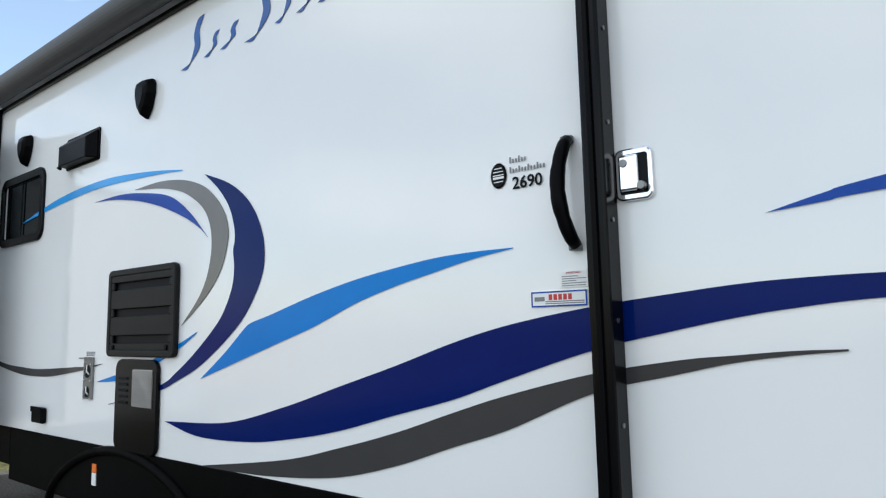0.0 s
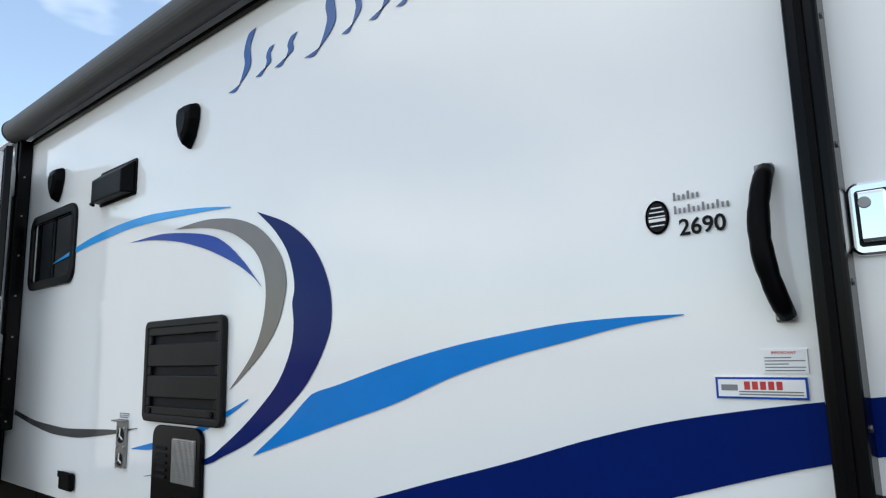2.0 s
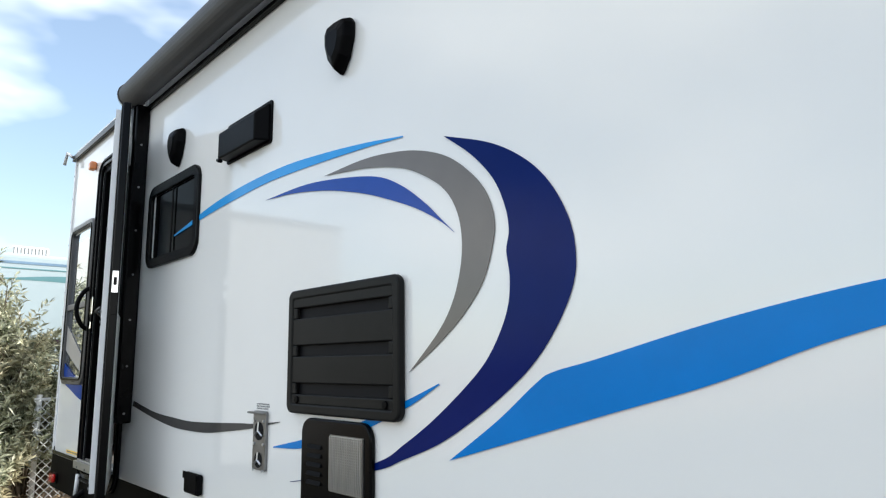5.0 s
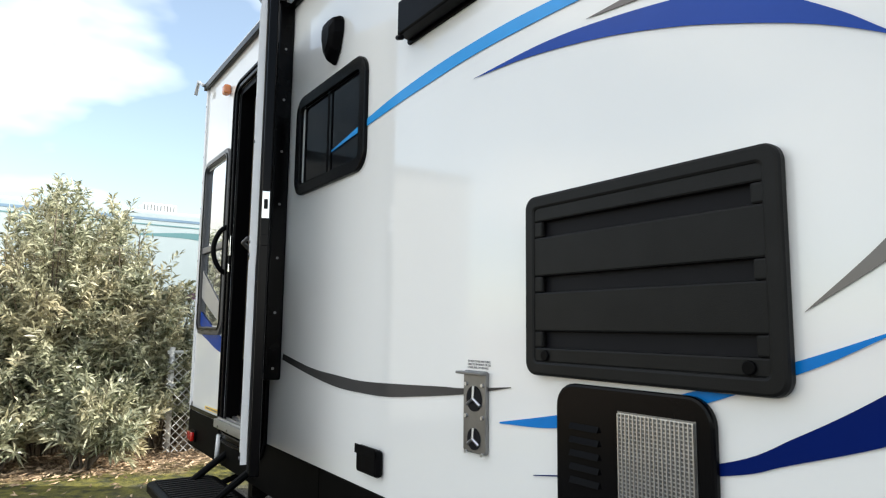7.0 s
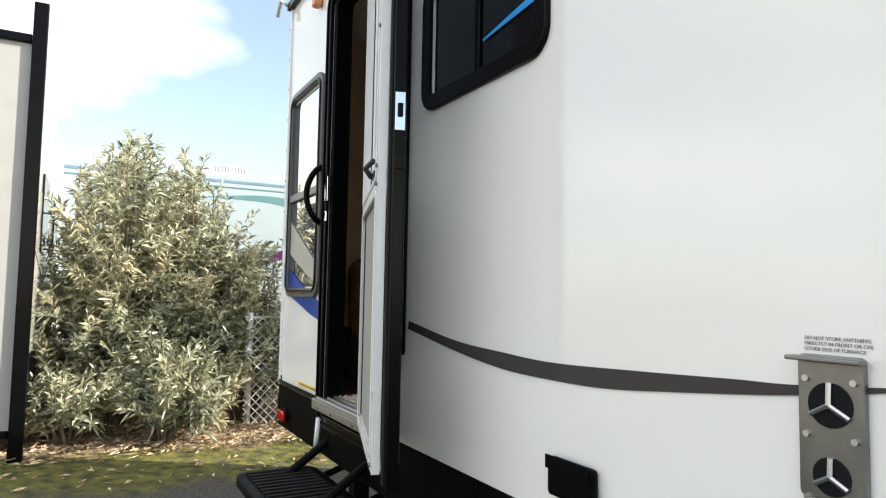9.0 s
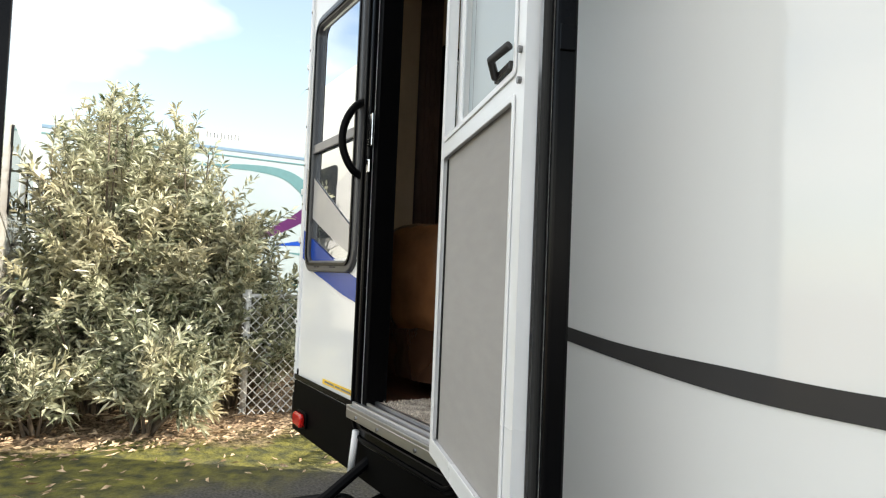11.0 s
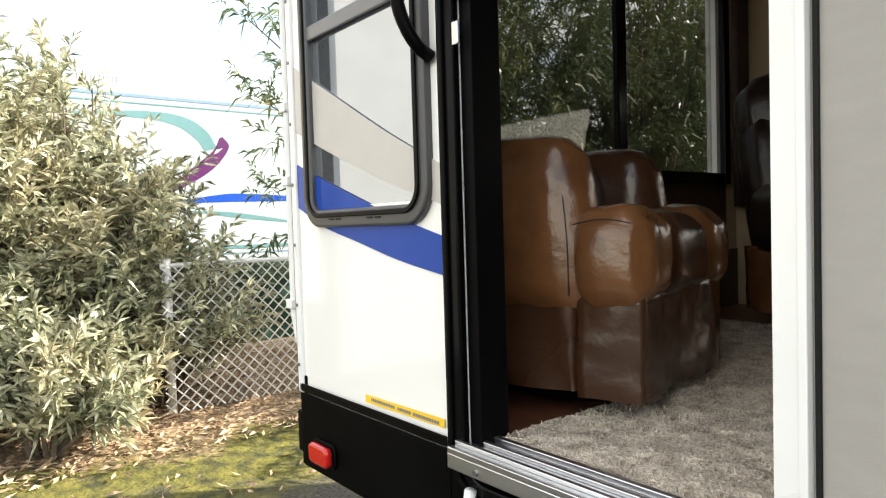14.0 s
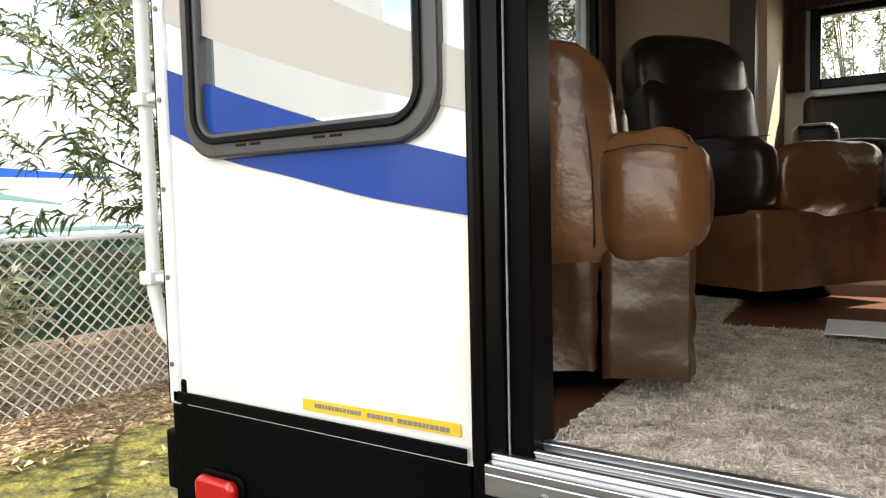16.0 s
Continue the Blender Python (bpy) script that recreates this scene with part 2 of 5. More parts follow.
def ground_mat():
    """Grey gravel by the trailer, moss, then brown leaf litter under the hedge."""
    m = bpy.data.materials.new("ground_surface")
    m.use_nodes = True
    n, l = m.node_tree.nodes, m.node_tree.links
    b = n["Principled BSDF"]
    b.inputs["Roughness"].default_value = 0.95
    co = n.new("ShaderNodeTexCoord")
    sep = n.new("ShaderNodeSeparateXYZ")
    l.new(co.outputs["Object"], sep.inputs["Vector"])

    def noise_at(scale, detail=6):
        t = n.new("ShaderNodeTexNoise")
        t.inputs["Scale"].default_value, t.inputs["Detail"].default_value = scale, detail
        l.new(co.outputs["Object"], t.inputs["Vector"])
        return t

    def ramp(src, p0, c0, p1, c1):
        r = n.new("ShaderNodeValToRGB")
        r.color_ramp.elements[0].position, r.color_ramp.elements[1].position = p0, p1
        r.color_ramp.elements[0].color, r.color_ramp.elements[1].color = (*c0, 1), (*c1, 1)
        l.new(src, r.inputs["Fac"])
        return r

    def band(x0, x1, wob):
        """0 nearer than x0, 1 farther than x1 along -x, with a ragged edge."""
        a = n.new("ShaderNodeMath")
        a.operation = "MULTIPLY_ADD"
        a.inputs[1].default_value = wob
        l.new(noise_at(1.7).outputs["Fac"], a.inputs[0])
        l.new(sep.outputs["X"], a.inputs[2])
        r = n.new("ShaderNodeMapRange")
        r.inputs["From Min"].default_value, r.inputs["From Max"].default_value = x0 + wob / 2, x1 + wob / 2
        l.new(a.outputs[0], r.inputs["Value"])
        return r.outputs["Result"]

    gravel = ramp(noise_at(60).outputs["Fac"], 0.35, (0.025, 0.024, 0.023), 0.65, (0.095, 0.09, 0.082))
    moss = ramp(noise_at(9).outputs["Fac"], 0.35, (0.030, 0.034, 0.010), 0.65, (0.15, 0.14, 0.024))
    litter = ramp(noise_at(38).outputs["Fac"], 0.35, (0.08, 0.045, 0.024), 0.66, (0.55, 0.40, 0.26))
    m1, m2 = n.new("ShaderNodeMixRGB"), n.new("ShaderNodeMixRGB")
    l.new(band(-7.2, -7.9, 1.6), m1.inputs["Fac"])
    l.new(gravel.outputs["Color"], m1.inputs["Color1"])
    l.new(moss.outputs["Color"], m1.inputs["Color2"])
    l.new(band(-8.5, -9.0, 1.8), m2.inputs["Fac"])
    l.new(m1.outputs["Color"], m2.inputs["Color1"])
    l.new(litter.outputs["Color"], m2.inputs["Color2"])
    l.new(m2.outputs["Color"], b.inputs["Base Color"])
    bp = n.new("ShaderNodeBump")
    bp.inputs["Strength"].default_value, bp.inputs["Distance"].default_value = 0.8, 0.03
    l.new(noise_at(30).outputs["Fac"], bp.inputs["Height"])
    l.new(bp.outputs["Normal"], b.inputs["Normal"])
    return m


GROUND = ground_mat()


# ---- mesh helpers ----
PIECES = {"bracket", "trim_screw", "weep_slot", "rung", "stake", "jack", "rivet", "handle_foot", "key_cylinder", "twist_lock", "slot_louvre", "port_spoke",
          "screw", "sill_screw", "tread_rib", "step_bracket", "wheel", "strike_plate", "brass_bracket"}


def done(name, bm, material, parent=None, bevel=0.0, smooth=False, segs=2):
    """Turns bm into an object; the pieces of a part that comes in several become objects of their own."""
    bmesh.ops.recalc_face_normals(bm, faces=bm.faces)
    if name in PIECES:
        todo, groups = set(bm.verts), []
        while todo:
            stack, island = [todo.pop()], []
            while stack:
                v = stack.pop()
                island.append(v)
                for e in v.link_edges:
                    o = e.other_vert(v)
                    if o in todo:
                        todo.remove(o)
                        stack.append(o)
            groups.append(island)
        if len(groups) > 1:
            for island in groups:
                part = bmesh.new()
                index = {v: part.verts.new(v.co) for v in island}
                for f in {f for v in island for f in v.link_faces}:
                    part.faces.new([index[v] for v in f.verts])
                ob = finish(name, part, material, parent, bevel, smooth, segs)
            bm.free()
            return ob
    return finish(name, bm, material, parent, bevel, smooth, segs)


def finish(name, bm, material, parent, bevel, smooth, segs):
    bmesh.ops.recalc_face_normals(bm, faces=bm.faces)
    me = bpy.data.meshes.new(name)
    bm.to_mesh(me)
    bm.free()
    me.materials.append(material)
    if smooth:
        for p in me.polygons:
            p.use_smooth = True
    ob = new(name, me)
    if parent:
        ob.parent = parent
    if bevel:
        b = ob.modifiers.new("bevel", "BEVEL")
        b.width, b.segments, b.limit_method = bevel, segs, "ANGLE"
    return ob


def cuboid(bm, x0, x1, y0, y1, z0, z1, m=None):
    v = [bm.verts.new((x, y, z)) for x in (x0, x1) for y in (y0, y1) for z in (z0, z1)]
    for q in ((0, 1, 3, 2), (4, 6, 7, 5), (0, 4, 5, 1), (2, 3, 7, 6), (0, 2, 6, 4), (1, 5, 7, 3)):
        bm.faces.new([v[i] for i in q])
    if m is not None:
        bmesh.ops.transform(bm, matrix=m, verts=v)
    return v


def block(name, x0, x1, y0, y1, z0, z1, material, parent=None, bevel=0.004, segs=2):
    bm = bmesh.new()
    cuboid(bm, x0, x1, y0, y1, z0, z1)
    return done(name, bm, material, parent, bevel, segs=segs)


def round_loop(x0, x1, z0, z1, r, n=7):
    pts = []
    for cx, cz, a0 in ((x1 - r, z1 - r, 0), (x0 + r, z1 - r, 90), (x0 + r, z0 + r, 180), (x1 - r, z0 + r, 270)):
        for i in range(n + 1):
            a = radians(a0 + 90 * i / n)
            pts.append((cx + r * math.cos(a), cz + r * math.sin(a)))
    return pts


def plate(name, x0, x1, z0, z1, y0, y1, r, material, parent=None, bevel=0.0):
    """A round-cornered plate in the wall's plane, from y0 (outer) to y1."""
    bm = bmesh.new()
    loop = round_loop(x0, x1, z0, z1, r)
    f, b = [bm.verts.new((x, y0, z)) for x, z in loop], [bm.verts.new((x, y1, z)) for x, z in loop]
    bm.faces.new(f)
    bm.faces.new(b[::-1])
    k = len(loop)
    for i in range(k):
        bm.faces.new((f[i], b[i], b[(i + 1) % k], f[(i + 1) % k]))
    return done(name, bm, material, parent, bevel)


def ring(name, x0, x1, z0, z1, w, y0, y1, r, material, parent=None, bevel=0.004):
    """A round-cornered frame of width w."""
    bm = bmesh.new()
    o, i2 = round_loop(x0, x1, z0, z1, r), round_loop(x0 + w, x1 - w, z0 + w, z1 - w, max(0.01, r - w))
    vs = [[bm.verts.new((x, y, z)) for x, z in lp] for lp, y in ((o, y0), (i2, y0), (i2, y1), (o, y1))]
    k = len(o)
    for a in range(4):
        for i in range(k):
            p, q = vs[a], vs[(a + 1) % 4]
            bm.faces.new((p[i], p[(i + 1) % k], q[(i + 1) % k], q[i]))
    return done(name, bm, material, parent, bevel)


def tube(bm, pts, r, n=8):
    """A round bar along pts; r is one radius or one for each point."""
    rs = r if isinstance(r, (list, tuple)) else [r] * len(pts)
    pts = [Vector(p) for p in pts]
    rings = []
    for i, p in enumerate(pts):
        d = (pts[min(i + 1, len(pts) - 1)] - pts[max(i - 1, 0)]).normalized()
        u = d.orthogonal().normalized() if i == 0 else (u - d * u.dot(d)).normalized()
        w = d.cross(u)
        rings.append([bm.verts.new(p + rs[i] * (math.cos(2 * math.pi * k / n) * u + math.sin(2 * math.pi * k / n) * w)) for k in range(n)])
    for a, b in zip(rings, rings[1:]):
        for k in range(n):
            bm.faces.new((a[k], a[(k + 1) % n], b[(k + 1) % n], b[k]))
    bm.faces.new(rings[0][::-1])
    bm.faces.new(rings[-1])


def rod(name, pts, r, material, parent=None, n=10):
    bm = bmesh.new()
    tube(bm, pts, r, n)
    return done(name, bm, material, parent, smooth=True)


def spline(pts, n):
    """n points along a smooth line through pts."""
    p = [Vector((a, b, 0)) for a, b in pts]
    p = [2 * p[0] - p[1]] + p + [2 * p[-1] - p[-2]]
    segs, out = len(p) - 3, []
    for k in range(n):
        s = k / (n - 1) * segs
        i = min(int(s), segs - 1)
        t = s - i
        a, b, c, d = p[i:i + 4]
        out.append(0.5 * ((2 * b) + (c - a) * t + (2 * a - 5 * b + 4 * c - d) * t * t + (3 * b - a - 3 * c + d) * t ** 3))
    return out


WALL = 1.47


def swoosh(name, upper, lower, material, parent=None, y=WALL - 0.0035, n=64, label="", axis="y"):
    """A cut vinyl stripe between two smooth edges, laid on the wall."""
    bm = bmesh.new()
    u, w = spline(upper, n), spline(lower, n)
    put = (lambda p, d: (p.x, y + d, p.y)) if axis == "y" else (lambda p, d: (y - d, p.x, p.y))
    rows = [[bm.verts.new(put(e[i], d)) for e in (u, w) for d in (0, 0.0015)] for i in range(n)]
    for a, b in zip(rows, rows[1:]):
        for i, j in ((0, 2), (2, 3), (3, 1), (1, 0)):
            bm.faces.new((a[i], b[i], b[j], a[j]))
    bmesh.ops.remove_doubles(bm, verts=bm.verts, dist=0.0003)
    ob = done(name, bm, material, parent)
    if label:
        tagged(ob, label)
    return ob


def words(name, text, size, x, z, material, y, parent=None, shear=0.0, bold=0.0):
    c = bpy.data.curves.new(name, "FONT")
    c.body, c.size, c.extrude, c.shear, c.resolution_u, c.offset = text, size, 0.0004, shear, 3, bold
    tmp = bpy.data.objects.new(name, c)
    me = bpy.data.meshes.new_from_object(tmp)
    bpy.data.objects.remove(tmp)
    me.materials.clear()
    me.materials.append(material)
    ob = new(name, me)
    ob.matrix_world = pose(x, y, z, 90, 0, 0)
    if parent:
        ob.parent = parent
    return ob


def empty(name, label, category, group="", at=(0, 0, 0)):
    ob = new(name)
    ob.location = at
    ob.empty_display_size = 0.1
    return tagged(ob, label, category, group)


def structure(ob, label, category):
    return tagged(ob, label, category, kind="structure")

# ---- ground ----
bm = bmesh.new()
bmesh.ops.create_grid(bm, x_segments=8, y_segments=8, size=400)
structure(done("ground", bm, GROUND), "gravel yard with moss and brown leaf litter", "ground")

# ---- the travel trailer ----
trailer = empty("travel_trailer", "white glossy travel trailer with blue and grey swooshes", "trailer")
X0, X1, BOT, TOP, FAR = -6.42, 2.6, 0.79, 2.88, 3.90


def holed(name, us, vs, holes, make, material, parent):
    """A thick wall as one mesh, cut through where a hole lies."""
    bm = bmesh.new()
    us = sorted(set(us + [a for h in holes for a in h[:2]]))
    vs = sorted(set(vs + [a for h in holes for a in h[2:]]))
    for a, b in zip(us, us[1:]):
        for c, d in zip(vs, vs[1:]):
            if not any(h[0] <= (a + b) / 2 <= h[1] and h[2] <= (c + d) / 2 <= h[3] for h in holes):
                cuboid(bm, *make(a, b, c, d))
    bmesh.ops.remove_doubles(bm, verts=bm.verts, dist=0.0005)
    bm.verts.index_update()
    shared = {}
    for f in list(bm.faces):
        shared.setdefault(tuple(sorted(v.index for v in f.verts)), []).append(f)
    bmesh.ops.delete(bm, geom=[f for fs in shared.values() if len(fs) > 1 for f in fs], context="FACES")
    return done(name, bm, material, parent)


DOOR = (-5.692, -5.018, 0.80, 2.635)
GALLEY = (-4.69, -4.13, 1.89, 2.25)
REARWIN = (-6.31, -5.84, 1.31, 2.28)
holed("side_wall", [X0, X1], [BOT, TOP], [DOOR, GALLEY, REARWIN], lambda a, b, c, d: (a, b, WALL, WALL + 0.05, c, d), GEL, trailer)
BACKWIN = (2.12, 3.68, 1.45, 2.32)
holed("rear_wall", [WALL + 0.05, FAR], [BOT, TOP], [BACKWIN], lambda a, b, c, d: (X0, X0 + 0.05, a, b, c, d), GEL, trailer)
SLIDE = (-5.66, -1.6, 0.9, 2.62)
holed("far_wall", [X0, X1], [BOT, TOP], [SLIDE], lambda a, b, c, d: (a, b, FAR - 0.05, FAR, c, d), GEL, trailer)
block("front_wall", X1, X1 + 0.05, WALL, FAR, BOT, TOP, GEL, trailer)
block("roof", X0 - 0.01, X1 + 0.05, WALL - 0.01, FAR + 0.01, TOP, TOP + 0.06, WHITE, trailer, 0.02)
block("underfloor", X0 + 0.02, X1, WALL + 0.04, FAR - 0.02, 0.70, BOT - 0.003, BLACK, trailer)
block("roof_gutter", X0 - 0.02, -5.0, WALL - 0.028, WALL - 0.003, TOP - 0.028, TOP + 0.015, BLACKG, trailer, 0.004)
rod("gutter_spout", [(X0 - 0.02, WALL - 0.03, TOP + 0.01), (X0 - 0.08, WALL - 0.05, TOP + 0.05), (X0 - 0.10, WALL - 0.06, TOP - 0.04)], 0.012, WHITEAL, trailer)

# black lower skirt with the wheel arch
bm = bmesh.new()
for a, b in ((X0, -5.75), (-5.75, -4.4), (-4.4, -1.2), (-1.2, X1)):
    lo = 0.58 if a < -5.0 else 0.50
    cuboid(bm, a + 0.001, b - 0.001, WALL - 0.006, WALL + 0.03, lo, BOT)
done("skirt", bm, SKIRT, trailer, 0.004)
block("rear_skirt", X0 - 0.012, X0 + 0.03, WALL - 0.004, FAR, 0.58, BOT + 0.05, SKIRT, trailer)
block("skirt_trim", X0, -5.755, WALL - 0.010, WALL - 0.0065, BOT + 0.005, BOT + 0.028, BLACKG, trailer, 0.002)
bm = bmesh.new()
arch = [(-3.85 + 1.55 * i / 24, 0.42 + 0.36 * math.sin(math.pi * i / 24) ** 0.55) for i in range(25)]
tube(bm, [(x, WALL - 0.008, z) for x, z in arch], 0.022, 8)
done("wheel_arch", bm, SKIRT, trailer, smooth=True)


def wheel(x):
    w = new("wheel")
    w.parent = trailer
    bm = bmesh.new()
    prof = [(0.20, -0.09), (0.30, -0.10), (0.345, -0.075), (0.355, 0), (0.345, 0.075), (0.30, 0.10), (0.20, 0.09)]
    rows = [[bm.verts.new((x + r * math.cos(a), WALL + 0.16 + d, 0.355 + r * math.sin(a))) for r, d in prof] for a in [2 * math.pi * k / 32 for k in range(32)]]
    for k in range(32):
        for j in range(len(prof) - 1):
            bm.faces.new((rows[k][j], rows[k][j + 1], rows[(k + 1) % 32][j + 1], rows[(k + 1) % 32][j]))
    done("tyre", bm, RUBBER, w, smooth=True)
    bm = bmesh.new()
    tube(bm, [(x, WALL + 0.08, 0.355), (x, WALL + 0.22, 0.355)], 0.2, 24)
    done("rim", bm, STEEL, w, 0.01)


wheel(-3.45)
wheel(-2.65)
bm = bmesh.new()
for x in (-6.0, 1.8):
    for y in (WALL + 0.3, FAR - 0.3):
        cuboid(bm, x - 0.04, x + 0.04, y - 0.04, y + 0.04, 0.0, 0.72)
done("jack", bm, BLACK, trailer, 0.004)
block("corner_trim", X0 - 0.012, X0 + 0.018, WALL - 0.010, WALL + 0.03, BOT, TOP, WHITEAL, trailer, 0.006)
block("corner_gasket", X0 - 0.018, X0 - 0.013, WALL - 0.006, WALL + 0.026, BOT, TOP, BLACKG, trailer, 0.001)
bm = bmesh.new()
for i in range(12):
    tube(bm, [(X0 + 0.003, WALL - 0.013, BOT + 0.08 + i * 0.17), (X0 + 0.003, WALL - 0.009, BOT + 0.08 + i * 0.17)], 0.005, 8)
done("trim_screw", bm, STEEL, trailer)

# ---- vinyl swooshes ----
swoosh("swoosh", [(-2.700, 0.942), (-2.248, 0.968), (-1.904, 1.044), (-1.612, 1.128), (-1.360, 1.200), (-1.140, 1.268), (-0.946, 1.316), (-0.704, 1.356), (-0.488, 1.380), (-0.364, 1.392), (-0.254, 1.398), (-0.090, 1.400), (0.2, 1.395), (0.9, 1.36), (2.4, 1.15)],
       [(-2.700, 0.942), (-2.440, 0.900), (-2.100, 0.908), (-1.840, 0.942), (-1.612, 0.986), (-1.362, 1.052), (-1.144, 1.108), (-0.963, 1.168), (-0.708, 1.248), (-0.492, 1.296), (-0.368, 1.320), (-0.260, 1.336), (-0.094, 1.352), (0.2, 1.358), (0.9, 1.30), (2.4, 1.08)], NAVY, trailer, n=96, label="broad navy vinyl swoosh")
swoosh("swoosh", [(-2.428, 0.788), (-1.902, 0.864), (-1.612, 0.932), (-1.364, 1.000), (-1.144, 1.072), (-0.963, 1.128), (-0.710, 1.192), (-0.496, 1.228), (-0.376, 1.240), (-0.264, 1.250), (-0.164, 1.254)],
       [(-2.428, 0.788), (-2.168, 0.792), (-1.900, 0.806), (-1.612, 0.840), (-1.364, 0.902), (-1.148, 0.976), (-0.956, 1.040), (-0.712, 1.144), (-0.500, 1.196), (-0.376, 1.224), (-0.266, 1.240), (-0.164, 1.250)], GREYV, trailer, n=80, label="dark grey vinyl swoosh")
swoosh("swoosh", [(-2.432, 1.128), (-2.264, 1.234), (-2.146, 1.320), (-2.096, 1.346), (-1.984, 1.372), (-1.744, 1.432), (-1.536, 1.474), (-1.356, 1.500), (-1.196, 1.518), (-1.058, 1.524), (-0.924, 1.524)],
       [(-2.432, 1.128), (-1.984, 1.256), (-1.744, 1.324), (-1.538, 1.396), (-1.356, 1.444), (-1.200, 1.476), (-1.060, 1.504), (-0.924, 1.522)], BLUE, trailer, n=80, label="bright blue vinyl swoosh")
swoosh("swoosh", [(-2.436, 1.976), (-2.268, 1.914), (-2.156, 1.846), (-2.082, 1.770), (-2.034, 1.680), (-2.020, 1.600), (-2.032, 1.528), (-2.080, 1.444), (-2.146, 1.368), (-2.228, 1.304), (-2.342, 1.232), (-2.472, 1.164), (-2.626, 1.108), (-2.728, 1.074), (-3.010, 1.018), (-3.214, 0.984)],
       [(-2.436, 1.976), (-2.330, 1.896), (-2.256, 1.816), (-2.220, 1.740), (-2.210, 1.680), (-2.220, 1.632), (-2.212, 1.568), (-2.220, 1.500), (-2.252, 1.432), (-2.304, 1.364), (-2.392, 1.292), (-2.502, 1.216), (-2.612, 1.152), (-2.728, 1.096), (-3.010, 1.024), (-3.214, 0.986)], NAVY, trailer, n=110, label="navy vinyl crescent")
swoosh("swoosh", [(-3.034, 1.996), (-2.820, 2.000), (-2.676, 1.988), (-2.550, 1.964), (-2.432, 1.920), (-2.344, 1.858), (-2.282, 1.788), (-2.256, 1.712), (-2.268, 1.640), (-2.304, 1.560), (-2.376, 1.484), (-2.472, 1.414), (-2.588, 1.344)],
       [(-3.034, 1.996), (-2.796, 1.968), (-2.620, 1.928), (-2.500, 1.872), (-2.426, 1.816), (-2.384, 1.746), (-2.372, 1.668), (-2.384, 1.590), (-2.416, 1.514), (-2.472, 1.444), (-2.588, 1.344)], TAUPE, trailer, n=90, label="grey vinyl crescent")
swoosh("swoosh", [(-3.452, 1.992), (-3.176, 1.992), (-2.958, 1.970), (-2.744, 1.930), (-2.620, 1.876), (-2.516, 1.804), (-2.456, 1.752), (-2.400, 1.704)],
       [(-3.452, 1.992), (-3.236, 1.976), (-3.008, 1.940), (-2.816, 1.892), (-2.674, 1.844), (-2.550, 1.794), (-2.456, 1.744), (-2.400, 1.704)], MARINE, trailer, n=64, label="slim blue vinyl crescent")
swoosh("swoosh", [(-2.612, 2.024), (-2.820, 2.054), (-3.068, 2.080), (-3.312, 2.096), (-3.604, 2.094), (-3.870, 2.076), (-4.072, 2.050), (-4.392, 1.998)],
       [(-2.612, 2.020), (-2.776, 2.034), (-2.988, 2.046), (-3.212, 2.056), (-3.448, 2.060), (-3.684, 2.050), (-3.964, 2.032), (-4.392, 1.992)], CYAN, trailer, n=64, label="sky blue vinyl stripe")
swoosh("swoosh", [(-4.832, 1.194), (-4.528, 1.152), (-4.276, 1.138), (-4.070, 1.132), (-3.800, 1.142), (-3.592, 1.152), (-3.488, 1.156), (-3.294, 1.174)],
       [(-4.840, 1.168), (-4.526, 1.122), (-4.276, 1.096), (-4.070, 1.092), (-3.900, 1.096), (-3.732, 1.112), (-3.488, 1.140), (-3.294, 1.172)], GREYV, trailer, n=64, label="thin charcoal vinyl stripe")
swoosh("swoosh", [(-3.336, 1.088), (-3.130, 1.128), (-2.856, 1.188), (-2.604, 1.268), (-2.468, 1.316)],
       [(-3.336, 1.084), (-3.128, 1.100), (-2.856, 1.160), (-2.604, 1.248), (-2.468, 1.312)], BLUE, trailer, n=48, label="small blue vinyl swoosh")
swoosh("swoosh", [(-0.292, 1.540), (-0.180, 1.568), (-0.076, 1.588), (0.6, 1.69)],
       [(-0.292, 1.540), (-0.180, 1.550), (-0.076, 1.560), (0.6, 1.60)], MARINE, trailer, n=32, label="blue vinyl swoosh tip")
swoosh("swoosh", [(X0 + 0.02, 1.705), (-6.2, 1.60), (-5.95, 1.47), (-5.745, 1.375)], [(X0 + 0.02, 1.525), (-6.2, 1.445), (-5.95, 1.355), (-5.745, 1.295)], PALEG, trailer, label="pale grey vinyl band")
swoosh("swoosh", [(X0 + 0.02, 1.435), (-6.2, 1.365), (-5.95, 1.285), (-5.745, 1.23)], [(X0 + 0.02, 1.315), (-6.26, 1.26), (-6.09, 1.22), (-5.92, 1.18), (-5.745, 1.15)], MARINE, trailer, label="blue vinyl band")

